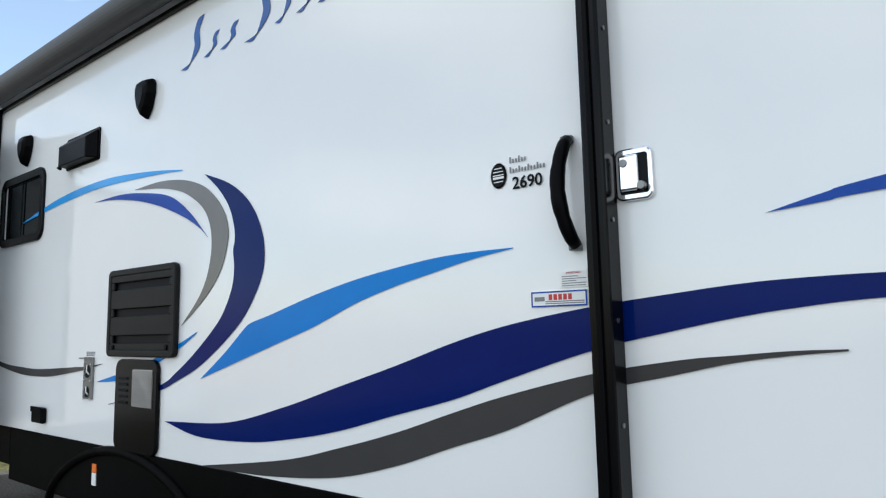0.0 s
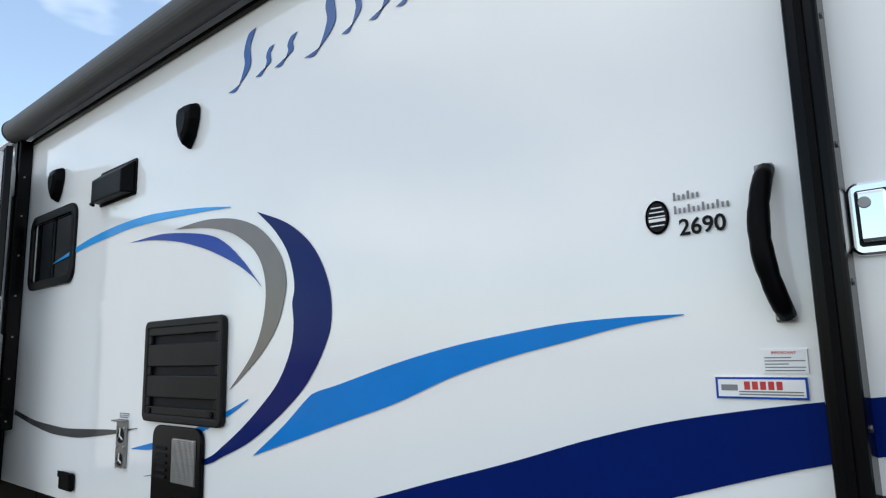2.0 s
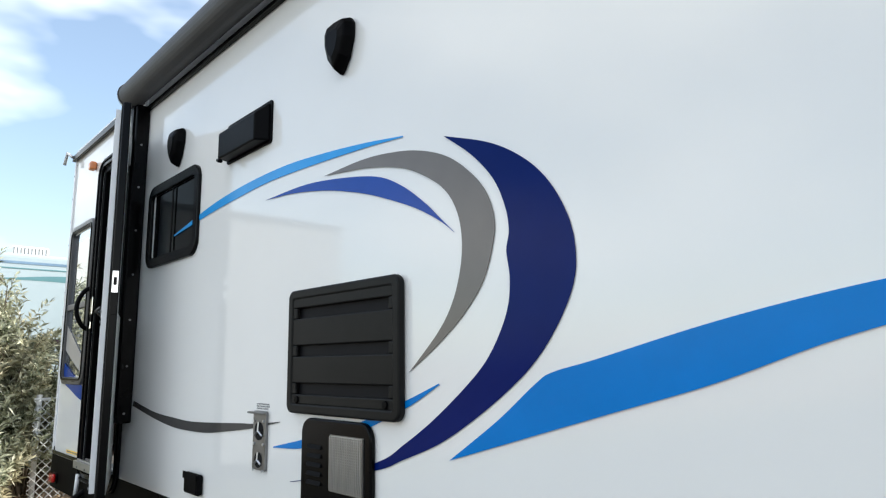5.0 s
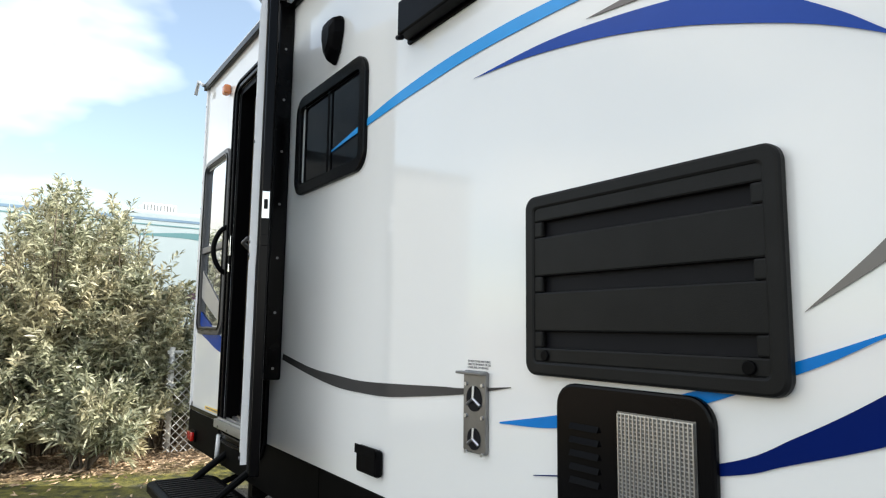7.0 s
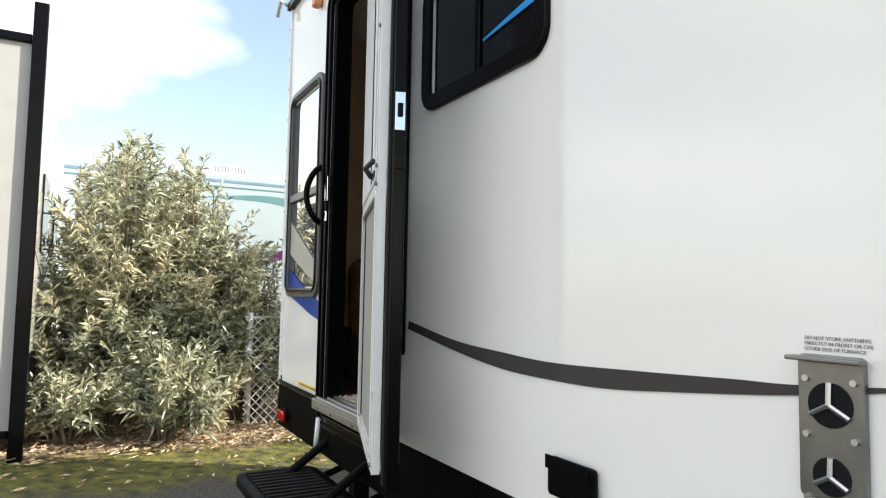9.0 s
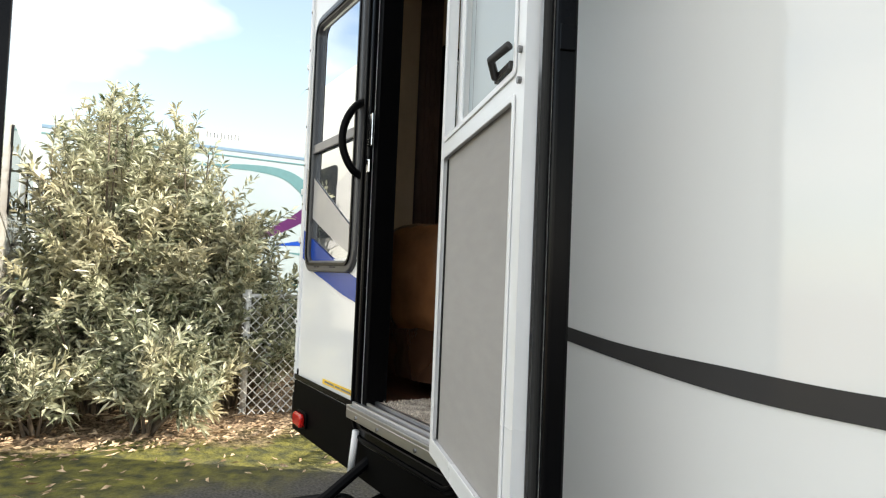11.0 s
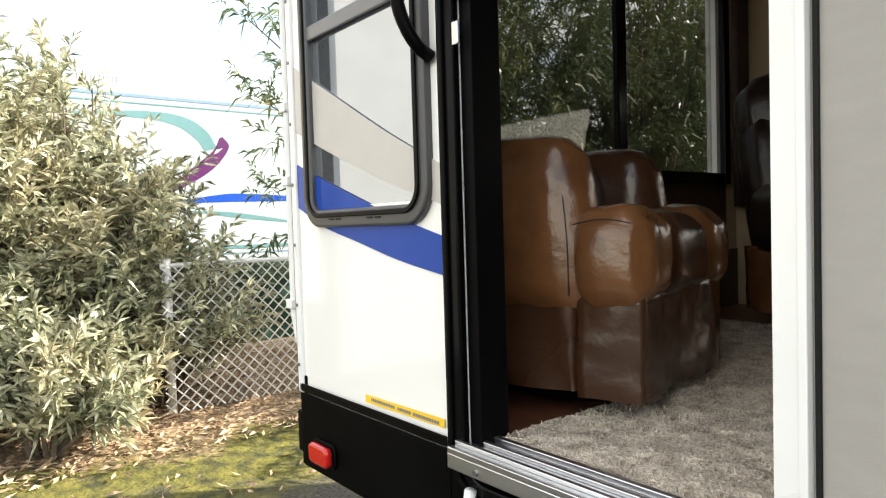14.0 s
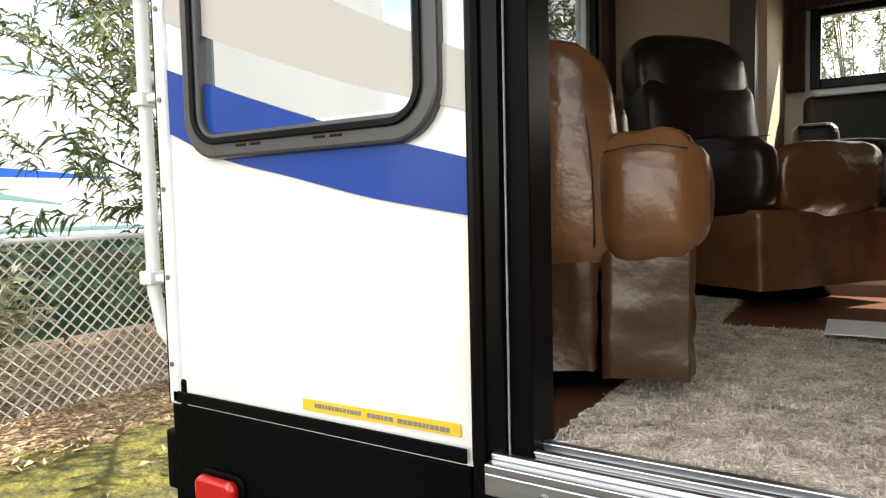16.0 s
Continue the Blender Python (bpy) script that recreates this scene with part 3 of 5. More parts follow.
# slanted brush strokes in place of the model's script name
for k, (x, w, h, z) in enumerate([(-2.55, 0.11, 0.21, 2.49), (-2.40, 0.07, 0.09, 2.50), (-2.27, 0.08, 0.09, 2.50), (-2.06, 0.12, 0.24, 2.48), (-1.91, 0.07, 0.16, 2.50), (-1.78, 0.07, 0.10, 2.50), (-1.66, 0.07, 0.10, 2.50), (-1.53, 0.07, 0.10, 2.50), (-1.40, 0.08, 0.10, 2.50), (-1.28, 0.07, 0.10, 2.50)]):
    up = [(x - w * 0.9, z - 0.005), (x - w * 0.35, z - 0.008), (x + w * 0.1, z + h * 0.35), (x + w * 0.05, z + h * 0.62), (x + w * 0.3, z + h * 0.92), (x + w * 0.75, z + h * 0.98)]
    lo = [(x - w * 0.9, z - 0.005), (x - w * 0.15, z + 0.012), (x + w * 0.46, z + h * 0.3), (x + w * 0.42, z + h * 0.66), (x + w * 0.55, z + h * 0.80), (x + w * 0.75, z + h * 0.98)]
    swoosh("brush_stroke", up, lo, SCRIPT, trailer, n=28)

# ---- labels by the forward door ----
EYE_Y = WALL - 0.0035
words("model_number", "2690", 0.047, -0.919, 1.684, INK, EYE_Y - 0.0005, trailer, bold=0.0009)
bm = bmesh.new()
for x0, x1, z in ((-0.926, -0.868, 1.757), (-0.926, -0.812, 1.729)):
    for i in range(int((x1 - x0) / 0.0095)):
        h = 0.011 + 0.006 * ((i * 7) % 3 == 0)
        cuboid(bm, x0 + i * 0.0095, x0 + i * 0.0095 + 0.0045, EYE_Y - 0.001, EYE_Y, z, z + h)
done("maker_mark", bm, GREYINK, trailer)
bm = bmesh.new()
for k, (rx, rz) in enumerate(((0.026, 0.036),)):
    ring_v = [bm.verts.new((-0.963 + rx * math.cos(a), EYE_Y, 1.728 + rz * math.sin(a))) for a in [2 * math.pi * i / 36 for i in range(36)]]
    f = bm.faces.new(ring_v)
    bmesh.ops.extrude_face_region(bm, geom=[f])
done("round_seal", bm, PAPER_SUN, trailer)
bm = bmesh.new()
f = bm.faces.new([bm.verts.new((-0.963 + 0.022 * math.cos(a), EYE_Y - 0.0012, 1.728 + 0.031 * math.sin(a))) for a in [2 * math.pi * i / 36 for i in range(36)]])
done("seal_print", bm, INK, trailer)
bm = bmesh.new()
for i, w in enumerate((0.012, 0.016, 0.018, 0.018, 0.015)):
    cuboid(bm, -0.963 - w, -0.963 + w, EYE_Y - 0.0024, EYE_Y - 0.0016, 1.747 - i * 0.0095, 1.7495 - i * 0.0095 + (0.004 if i == 3 else 0))
done("seal_lines", bm, PAPER_SUN, trailer)
block("dealer_sticker", -0.872, -0.712, EYE_Y - 0.0005, WALL, 1.3600, 1.4000, PAPER_SUN, trailer, 0)
bm = bmesh.new()
for a in ((-0.872, -0.712, 1.3960, 1.4000), (-0.872, -0.712, 1.3600, 1.3640), (-0.872, -0.868, 1.3640, 1.3960), (-0.716, -0.712, 1.3640, 1.3960)):
    cuboid(bm, a[0], a[1], EYE_Y - 0.0012, EYE_Y - 0.0006, a[2], a[3])
done("sticker_border", bm, MARINE, trailer)
bm = bmesh.new()
for i in range(5):
    cuboid(bm, -0.82 + i * 0.014, -0.81 + i * 0.014, EYE_Y - 0.0012, EYE_Y - 0.0006, 1.3770, 1.3920)
done("sticker_mark", bm, REDINK, trailer)
bm = bmesh.new()
cuboid(bm, -0.862, -0.832, EYE_Y - 0.0012, EYE_Y - 0.0006, 1.3750, 1.3860)
for i in range(2):
    cuboid(bm, -0.83, -0.72, EYE_Y - 0.0012, EYE_Y - 0.0006, 1.3670 + i * 0.005, 1.3695 + i * 0.005)
done("sticker_lines", bm, GREYINK, trailer)
block("notice_sticker", -0.785, -0.708, EYE_Y - 0.0005, WALL, 1.4070, 1.4500, PAPER_SUN, trailer, 0)
words("notice_heading", "IMPORTANT", 0.0075, -0.768, 1.4415, REDINK, EYE_Y - 0.0010, trailer)
bm = bmesh.new()
for i in range(5):
    cuboid(bm, -0.78, -0.78 + (0.066, 0.068, 0.04, 0.068, 0.045)[i], EYE_Y - 0.0012, EYE_Y - 0.0006, 1.4110 + i * 0.0058, 1.4130 + i * 0.0058)
done("notice_lines", bm, GREYINK, trailer)

# forward grab handle, arched
bm = bmesh.new()
pts = []
for i in range(17):
    s = i / 16
    pts.append((-0.742 - 0.017 * math.sin(math.pi * s) + 0.012 * s, WALL - 0.015 - 0.042 * math.sin(math.pi * s) ** 0.6, 1.785 - 0.275 * s))
tube(bm, pts, [0.017 + 0.003 * math.sin(math.pi * i / 16) - 0.0015 * (i % 4 == 0) for i in range(17)], 12)
done("grab_handle", bm, BLACK, trailer, smooth=True)
bm = bmesh.new()
for x, z in ((-0.746, 1.787), (-0.734, 1.508)):
    cuboid(bm, x - 0.017, x + 0.017, WALL - 0.02, WALL, z - 0.010, z + 0.010)
done("handle_foot", bm, STEEL, trailer, 0.005)

# chrome paddle lock on the forward door
lock = new("paddle_lock")
lock.parent = trailer
plate("lock_plate", -0.621, -0.526, 1.604, 1.734, WALL - 0.012, WALL, 0.02, CHROME, lock, 0.006)
plate("lock_recess", -0.607, -0.537, 1.620, 1.718, WALL - 0.0135, WALL - 0.008, 0.006, BLACKG, lock)
block("paddle", -0.605, -0.557, WALL - 0.028, WALL - 0.012, 1.626, 1.714, CHROME, lock, 0.006)
bm = bmesh.new()
for x, z in ((-0.591, 1.694), (-0.549, 1.636)):
    tube(bm, [(x, WALL - 0.031, z), (x, WALL - 0.010, z)], 0.010, 16)
done("key_cylinder", bm, STEEL, lock, 0.001)
# forward door seam
ring("forward_door_seam", -0.645, 0.06, 0.86, 2.62, 0.006, WALL - 0.004, WALL + 0.004, 0.08, BLACKG, trailer, 0)

# ---- awning ----
awning = empty("awning", "charcoal awning rolled up in black arms", "awning")
bm = bmesh.new()
tube(bm, [(-4.93, 1.385, 2.865), (2.4, 1.385, 2.865)], 0.070, 28)
done("fabric_roll", bm, ROLL, awning, smooth=False)
bm = bmesh.new()
tube(bm, [(-4.985, 1.385, 2.865), (-4.93, 1.385, 2.865)], [0.060, 0.077], 28)
done("end_cap", bm, GREYV, awning, 0.006)
block("wall_rail", -4.95, 2.4, WALL - 0.022, WALL - 0.001, 2.775, 2.80, BLACKG, awning, 0.003)


def arm(xa, xb, z0):
    block("arm", xa, xb, 1.395, WALL - 0.001, z0, 2.80, BLACKG, awning, 0.008)
    block("arm_rib", xa + 0.022, xb - 0.022, 1.386, 1.3945, z0 + 0.03, 2.79, BLACK, awning, 0.002)
    bm = bmesh.new()
    for i in range(8):
        tube(bm, [(xb + 0.003, 1.43, z0 + 0.05 + i * 0.24), (xb - 0.001, 1.43, z0 + 0.05 + i * 0.24)], 0.006, 8)
    done("rivet", bm, STEEL, awning)


arm(-4.945, -4.855, 1.08)
arm(-0.676, -0.619, 0.55)

# ---- speakers, vents and hatches ----
def speaker(x, z):
    s = tagged(new("outdoor_speaker"), "black shield-shaped outdoor speaker on the wall", "speaker", "outdoor speakers")
    s.location = (x, WALL, z)
    bm = bmesh.new()
    prof = [(0.0, -0.11), (0.05, -0.055), (0.078, 0.02), (0.080, 0.075), (0.062, 0.10), (0.0, 0.105)]
    prof = [(a * 0.84, b * 0.9) for a, b in prof]
    loop = prof + [(-a, b) for a, b in prof[-2:0:-1]]
    rows = [[bm.verts.new((a * k, d, b * k)) for a, b in loop] for k, d in ((1, -0.001), (1, -0.015), (0.86, -0.045), (0.5, -0.055))]
    for a, b in zip(rows, rows[1:]):
        for i in range(len(loop)):
            bm.faces.new((a[i], a[(i + 1) % len(loop)], b[(i + 1) % len(loop)], b[i]))
    bm.faces.new(rows[-1])
    bm.faces.new(rows[0][::-1])
    done("housing", bm, BLACK, s, 0.006)
    return s


first = speaker(-2.925, 2.415)
copy_thing(first, Matrix.Translation((-4.375, WALL, 2.435)))

hood = empty("range_vent", "black range hood vent with a slanted cover", "vent")
plate("flange", -3.81, -3.415, 2.215, 2.39, WALL - 0.008, WALL, 0.012, BLACK, hood, 0.002)
bm = bmesh.new()
q = [(-3.80, -3.425, 2.225, 2.38, WALL - 0.008), (-3.785, -3.455, 2.225, 2.335, WALL - 0.06)]
vs = [[bm.verts.new((x, y, z)) for x, z in ((a, c), (b, c), (b, d), (a, d))] for a, b, c, d, y in q]
for i in range(4):
    bm.faces.new((vs[0][i], vs[0][(i + 1) % 4], vs[1][(i + 1) % 4], vs[1][i]))
bm.faces.new(vs[1])
bm.faces.new(vs[0][::-1])
done("cover", bm, BLACK, hood, 0.006)
rod("damper_pin", [(-3.79, WALL - 0.055, 2.222), (-3.76, WALL - 0.055, 2.212)], 0.008, BLACK, hood)

fridge = empty("fridge_vent", "black plastic refrigerator vent panel with three louvres", "vent")
ring("frame", -3.216, -2.605, 1.210, 1.618, 0.032, WALL - 0.026, WALL - 0.001, 0.03, VENTM, fridge, 0.007)
LOUV = [(1.52, 1.556), (1.395, 1.431), (1.272, 1.308)]
xs, panel = (-3.19, -2.63), bmesh.new()
edges = [1.24] + [z for a, b in sorted(LOUV) for z in (a, b)] + [1.591]
for i in range(0, len(edges), 2):
    cuboid(panel, xs[0], xs[1], WALL - 0.022, WALL - 0.008, edges[i], edges[i + 1])
for a, b in LOUV:
    for s, t in ((xs[0], xs[0] + 0.028), (xs[1] - 0.028, xs[1])):
        cuboid(panel, s, t, WALL - 0.022, WALL - 0.008, a, b)
done("louvre_panel", panel, VENTM, fridge, 0.004)
block("louvre_back", xs[0], xs[1], WALL - 0.005, WALL - 0.001, 1.24, 1.591, INK, fridge, 0)
bm = bmesh.new()
for x in (-3.15, -2.67):
    tube(bm, [(x, WALL - 0.028, 1.255), (x, WALL - 0.021, 1.255)], 0.012, 16)
done("twist_lock", bm, BLACK, fridge, 0.002)

heater = empty("water_heater_door", "black water heater hatch with a mesh grille", "hatch")
plate("door_panel", -3.122, -2.742, 0.787, 1.200, WALL - 0.020, WALL - 0.001, 0.05, BLACKG, heater, 0.006)
bm = bmesh.new()
gx0, gx1, gz0, gz1 = -2.945, -2.778, 0.995, 1.153
for i in range(19):
    x = gx0 + (gx1 - gx0) * i / 18
    cuboid(bm, x - 0.0013, x + 0.0013, WALL - 0.0265, WALL - 0.024, gz0, gz1)
for i in range(22):
    z = gz0 + (gz1 - gz0) * i / 21
    cuboid(bm, gx0, gx1, WALL - 0.0240, WALL - 0.0225, z - 0.0013, z + 0.0013)
done("grille_mesh", bm, ALU, heater)
block("grille_back", gx0 - 0.004, gx1 + 0.004, WALL - 0.0215, WALL - 0.0202, gz0 - 0.004, gz1 + 0.004, STEEL, heater, 0)
bm = bmesh.new()
for i in range(5):
    z = 1.00 + i * 0.027
    v = cuboid(bm, -3.078, -2.998, WALL - 0.027, WALL - 0.0202, z, z + 0.012)
    for p in v:
        if p.co.y < WALL - 0.025 and p.co.z > z + 0.01:
            p.co.y += 0.006
done("slot_louvre", bm, BLACK, heater, 0.002)

furnace = empty("furnace_vent", "stamped steel furnace exhaust plate with two ports", "vent")
plate("vent_plate", -3.476, -3.381, 1.000, 1.205, WALL - 0.012, WALL - 0.001, 0.008, STEEL, furnace, 0.002)
block("rain_lip", -3.483, -3.375, WALL - 0.034, WALL - 0.0125, 1.196, 1.203, STEEL, furnace, 0.002)
for z in (1.135, 1.035):
    r = 0.032 if z > 1.1 else 0.027
    bm = bmesh.new()
    tube(bm, [(-3.428, WALL - 0.014, z), (-3.428, WALL - 0.0125, z)], r, 24)
    done("port", bm, INK, furnace)
    bm = bmesh.new()
    for k in range(3):
        a = radians(90 + 120 * k)
        tube(bm, [(-3.428, WALL - 0.017, z), (-3.428 + r * math.cos(a), WALL - 0.015, z + r * math.sin(a))], 0.004, 6)
    done("port_spoke", bm, ALU, furnace)
bm = bmesh.new()
for x in (-3.463, -3.394):
    for z in (1.17, 1.09, 1.00):
        tube(bm, [(x, WALL - 0.016, z), (x, WALL - 0.0118, z)], 0.005, 8)
done("screw", bm, ALU, furnace)
for i, s in enumerate(("DO NOT STORE ANYTHING", "DIRECTLY IN FRONT OR ON", "OTHER SIDE OF FURNACE")):
    words("notice", s, 0.0075, -3.471, 1.226 - i * 0.008, GREYINK, WALL - 0.002, furnace)

outlet = empty("outlet_box", "small black covered power outlet", "outlet")
block("cover", -4.06, -3.915, WALL - 0.030, WALL - 0.001, 0.845, 0.93, BLACK, outlet, 0.012)
block("lid_edge", -4.058, -3.917, WALL - 0.034, WALL - 0.031, 0.905, 0.935, BLACK, outlet, 0.003)
block("warning_label", -3.34, -3.30, WALL - 0.0105, WALL - 0.0065, 0.66, 0.70, ORANGE, trailer, 0)
block("warning_label", -3.34, -3.30, WALL - 0.0105, WALL - 0.0065, 0.60, 0.658, PAPER_SUN, trailer, 0)

# ---- windows in the side wall ----
win = new("window")
win.parent = trailer
ring("frame", -4.755, -4.09, 1.866, 2.30, 0.05, WALL - 0.016, WALL + 0.045, 0.075, BLACKG, win, 0.005)
block("pane", -4.71, -4.12, WALL + 0.002, WALL + 0.006, 1.88, 2.26, TINT, win, 0)
block("mullion", -4.43, -4.415, WALL - 0.008, WALL - 0.0045, 1.89, 2.255, BLACK, win, 0.001)
win = new("window")
win.parent = trailer
ring("frame", -6.340, -5.785, 1.258, 2.335, 0.045, WALL - 0.018, WALL + 0.045, 0.08, mat("window_frame", (0.055, 0.055, 0.058), 0.32, vary=0.1), win, 0.006)
ring("inner_frame", -6.315, -5.810, 1.283, 2.31, 0.012, WALL - 0.024, WALL - 0.0185, 0.06, BLACKG, win, 0.002)
block("pane", -6.32, -5.83, WALL + 0.002, WALL + 0.006, 1.30, 2.30, MIRRORY, win, 0)
block("meeting_rail", -6.315, -5.835, WALL - 0.014, WALL - 0.0045, 1.752, 1.79, mat("meeting_rail_paint", (0.16, 0.16, 0.17), 0.3, vary=0.1), win, 0.004)
bm = bmesh.new()
for x in (-6.20, -6.165, -6.02, -5.985):
    cuboid(bm, x, x + 0.024, WALL - 0.0195, WALL - 0.017, 1.276, 1.280)
done("weep_slot", bm, INK, win)

# ---- entry door opening ----
frame_ob = new("door_frame")
frame_ob.parent = trailer
ring("jamb", -5.742, -4.990, 0.700, 2.685, 0.052, WALL - 0.020, WALL - 0.001, 0.11, BLACKG, frame_ob, 0.005)
ring("inner_jamb", -5.690, -5.020, 0.772, 2.633, 0.034, WALL - 0.001, WALL + 0.075, 0.06, BLACK, frame_ob, 0.003)
ring("jamb_bead", -5.728, -5.005, 0.712, 2.67, 0.012, WALL - 0.027, WALL - 0.0205, 0.10, BLACK, frame_ob, 0.003)
bm = bmesh.new()
for y0, y1, z0, z1 in ((WALL - 0.050, WALL + 0.045, 0.808, 0.820), (WALL - 0.050, WALL - 0.042, 0.778, 0.808), (WALL - 0.030, WALL - 0.020, 0.820, 0.828), (WALL + 0.002, WALL + 0.012, 0.820, 0.829), (WALL + 0.032, WALL + 0.045, 0.820, 0.832)):
    cuboid(bm, -5.705, -5.025, y0, y1, z0, z1)
done("sill", bm, ALU, frame_ob, 0.002)
bm = bmesh.new()
for x in (-5.62, -5.45, -5.2):
    tube(bm, [(x, WALL - 0.054, 0.79), (x, WALL - 0.049, 0.79)], 0.006, 10)
done("sill_screw", bm, STEEL, frame_ob)
bm = bmesh.new()
cuboid(bm, -5.692, -5.655, WALL - 0.024, WALL - 0.0205, 1.69, 1.80)
cuboid(bm, -5.685, -5.665, WALL - 0.026, WALL - 0.0205, 1.60, 1.645)
done("strike_plate", bm, CHROME, frame_ob, 0.003)
bm = bmesh.new()
pts = [(-5.775 - 0.045 * math.sin(math.pi * i / 16) * 0.4, WALL - 0.006 - 0.07 * math.sin(math.pi * i / 16) ** 0.55, 1.865 - 0.265 * i / 16) for i in range(17)]
tube(bm, pts, 0.014, 10)
done("assist_handle", bm, BLACK, trailer, smooth=True)

step = empty("entry_step", "black ribbed steel entry step", "step")
bm = bmesh.new()
lp = round_loop(-5.72, -5.08, 1.10, 1.44, 0.07)
f, b = [bm.verts.new((x, y, 0.53)) for x, y in lp], [bm.verts.new((x, y, 0.49)) for x, y in lp]
bm.faces.new(f)
bm.faces.new(b[::-1])
for i in range(len(lp)):
    bm.faces.new((f[i], b[i], b[(i + 1) % len(lp)], f[(i + 1) % len(lp)]))
done("tread", bm, BLACK, step, 0.006)
bm = bmesh.new()
for i in range(14):
    cuboid(bm, -5.68 + i * 0.043, -5.66 + i * 0.043, 1.14, 1.40, 0.5305, 0.538)
done("tread_rib", bm, RUBBER, step, 0.002)
bm = bmesh.new()
for x in (-5.62, -5.18):
    tube(bm, [(x, 1.25, 0.49), (x, 1.60, 0.74)], 0.018, 8)
    tube(bm, [(x, 1.42, 0.49), (x, 1.75, 0.60), (x, 1.75, 0.72)], 0.015, 8)
done("step_bracket", bm, BLACK, step)
rod("step_strut", [(-5.69, 1.44, 0.60), (-5.66, 1.44, 0.74)], 0.012, WHITEAL, step)

# ---- open door with its screen door, folded back toward the wall ----
H, F = Vector((-5.046, 1.402)), Vector((-4.428, 1.199))
u = (F - H).normalized()
yaw = math.degrees(math.atan2(u.y, u.x))
LEN = (F - H).length


def swing(ob):
    ob.matrix_world = pose(H.x, H.y, 0, 0, 0, yaw)
    return ob


leafdoor = swing(tagged(new("entry_door"), "white entry door standing open with black edges", "door"))


def slab(name, holes, a, b, c, d, y0, y1, material, parent):
    return holed(name, [a, b], [c, d], holes, lambda p, q, r, s: (p, q, y0, y1, r, s), material, parent)


slab("door_leaf", [(0.08, LEN - 0.12, 1.62, 2.45)], 0.0, LEN + 0.03, 0.80, 2.60, 0.013, 0.040, WHITE, leafdoor)
block("door_edge", LEN + 0.031, LEN + 0.048, 0.010, 0.044, 0.79, 2.61, BLACKG, leafdoor, 0.005)
block("door_gasket", LEN + 0.004, LEN + 0.030, 0.002, 0.0125, 0.80, 2.60, RUBBER, leafdoor, 0.005)
ring("window_frame", 0.06, LEN - 0.10, 1.60, 2.47, 0.03, 0.003, 0.012, 0.05, WHITEAL, leafdoor, 0.004)
block("window_pane", 0.082, LEN - 0.122, 0.024, 0.028, 1.622, 2.448, glass_mat("frosted_glass", (0.62, 0.70, 0.74), 0.35, 0.5), leafdoor, 0)
block("latch_plate", LEN + 0.0485, LEN + 0.051, 0.014, 0.040, 1.70, 1.80, CHROME, leafdoor, 0.001)
block("latch_bolt", LEN + 0.0512, LEN + 0.058, 0.020, 0.034, 1.735, 1.77, BLACKG, leafdoor, 0.002)
block("lower_latch", LEN + 0.0485, LEN + 0.052, 0.014, 0.040, 1.60, 1.64, BLACKG, leafdoor, 0.002)

screen = swing(tagged(new("screen_door"), "white aluminium screen door with grey mesh", "door"))
slab("frame", [(0.044, LEN - 0.048, 0.865, 1.550), (0.044, LEN - 0.048, 1.592, 2.54)], 0.0, LEN, 0.825, 2.585, -0.022, 0.0, WHITEAL, screen)
ring("mesh_spline", 0.036, LEN - 0.040, 0.858, 1.557, 0.012, -0.026, -0.0225, 0.012, WHITEAL, screen, 0.002)
ring("mesh_spline", 0.036, LEN - 0.040, 1.585, 2.546, 0.012, -0.026, -0.0225, 0.012, WHITEAL, screen, 0.002)
block("lower_mesh", 0.042, LEN - 0.046, -0.012, -0.009, 0.862, 1.553, SCREEN, screen, 0)
block("mesh_gasket", 0.050, 0.056, -0.016, -0.0125, 0.872, 1.543, RUBBER, screen, 0)
bm = bmesh.new()
for z in (1.571, 1.62, 2.0, 0.845):
    tube(bm, [(LEN - 0.02, -0.028, z), (LEN - 0.02, -0.021, z)], 0.006, 8)
done("screw", bm, STEEL, screen)
bm = bmesh.new()
cuboid(bm, LEN - 0.15, LEN - 0.06, -0.03, -0.012, 1.60, 1.615)
tube(bm, [(LEN - 0.14, -0.03, 1.608), (LEN - 0.10, -0.05, 1.625), (LEN - 0.06, -0.03, 1.64)], 0.008, 8)
done("slide_handle", bm, GREYV, screen, 0.002)

# ---- rear details ----
lamp = empty("marker_lamp", "red rectangular side marker lamp", "lamp")
plate("base", -6.340, -6.222, 0.615, 0.682, WALL - 0.016, WALL - 0.0062, 0.02, BLACK, lamp, 0.003)
plate("lens", -6.333, -6.229, 0.621, 0.676, WALL - 0.038, WALL - 0.0165, 0.018, REDLENS, lamp, 0.008)
lamp = empty("clearance_lamp", "small amber clearance lamp near the roof", "lamp")
block("lens", -5.925, -5.865, WALL - 0.045, WALL - 0.001, 2.665, 2.725, AMBER, lamp, 0.015, 3)
label = empty("price_label", "yellow price sticker with small dark print", "sticker")
swoosh("label", [(-6.078, 0.846), (-5.768, 0.850)], [(-6.078, 0.827), (-5.768, 0.831)], YELLOW, label, n=4)
bm = bmesh.new()
random.seed(4)
x = -6.05
while x < -5.79:
    w = random.choice((0.004, 0.006, 0.008))
    if random.random() < 0.88:
        cuboid(bm, x, x + w, WALL - 0.0050, WALL - 0.0042, 0.8350, 0.8420)
    x += w + 0.0025
done("print", bm, GREYINK, label)

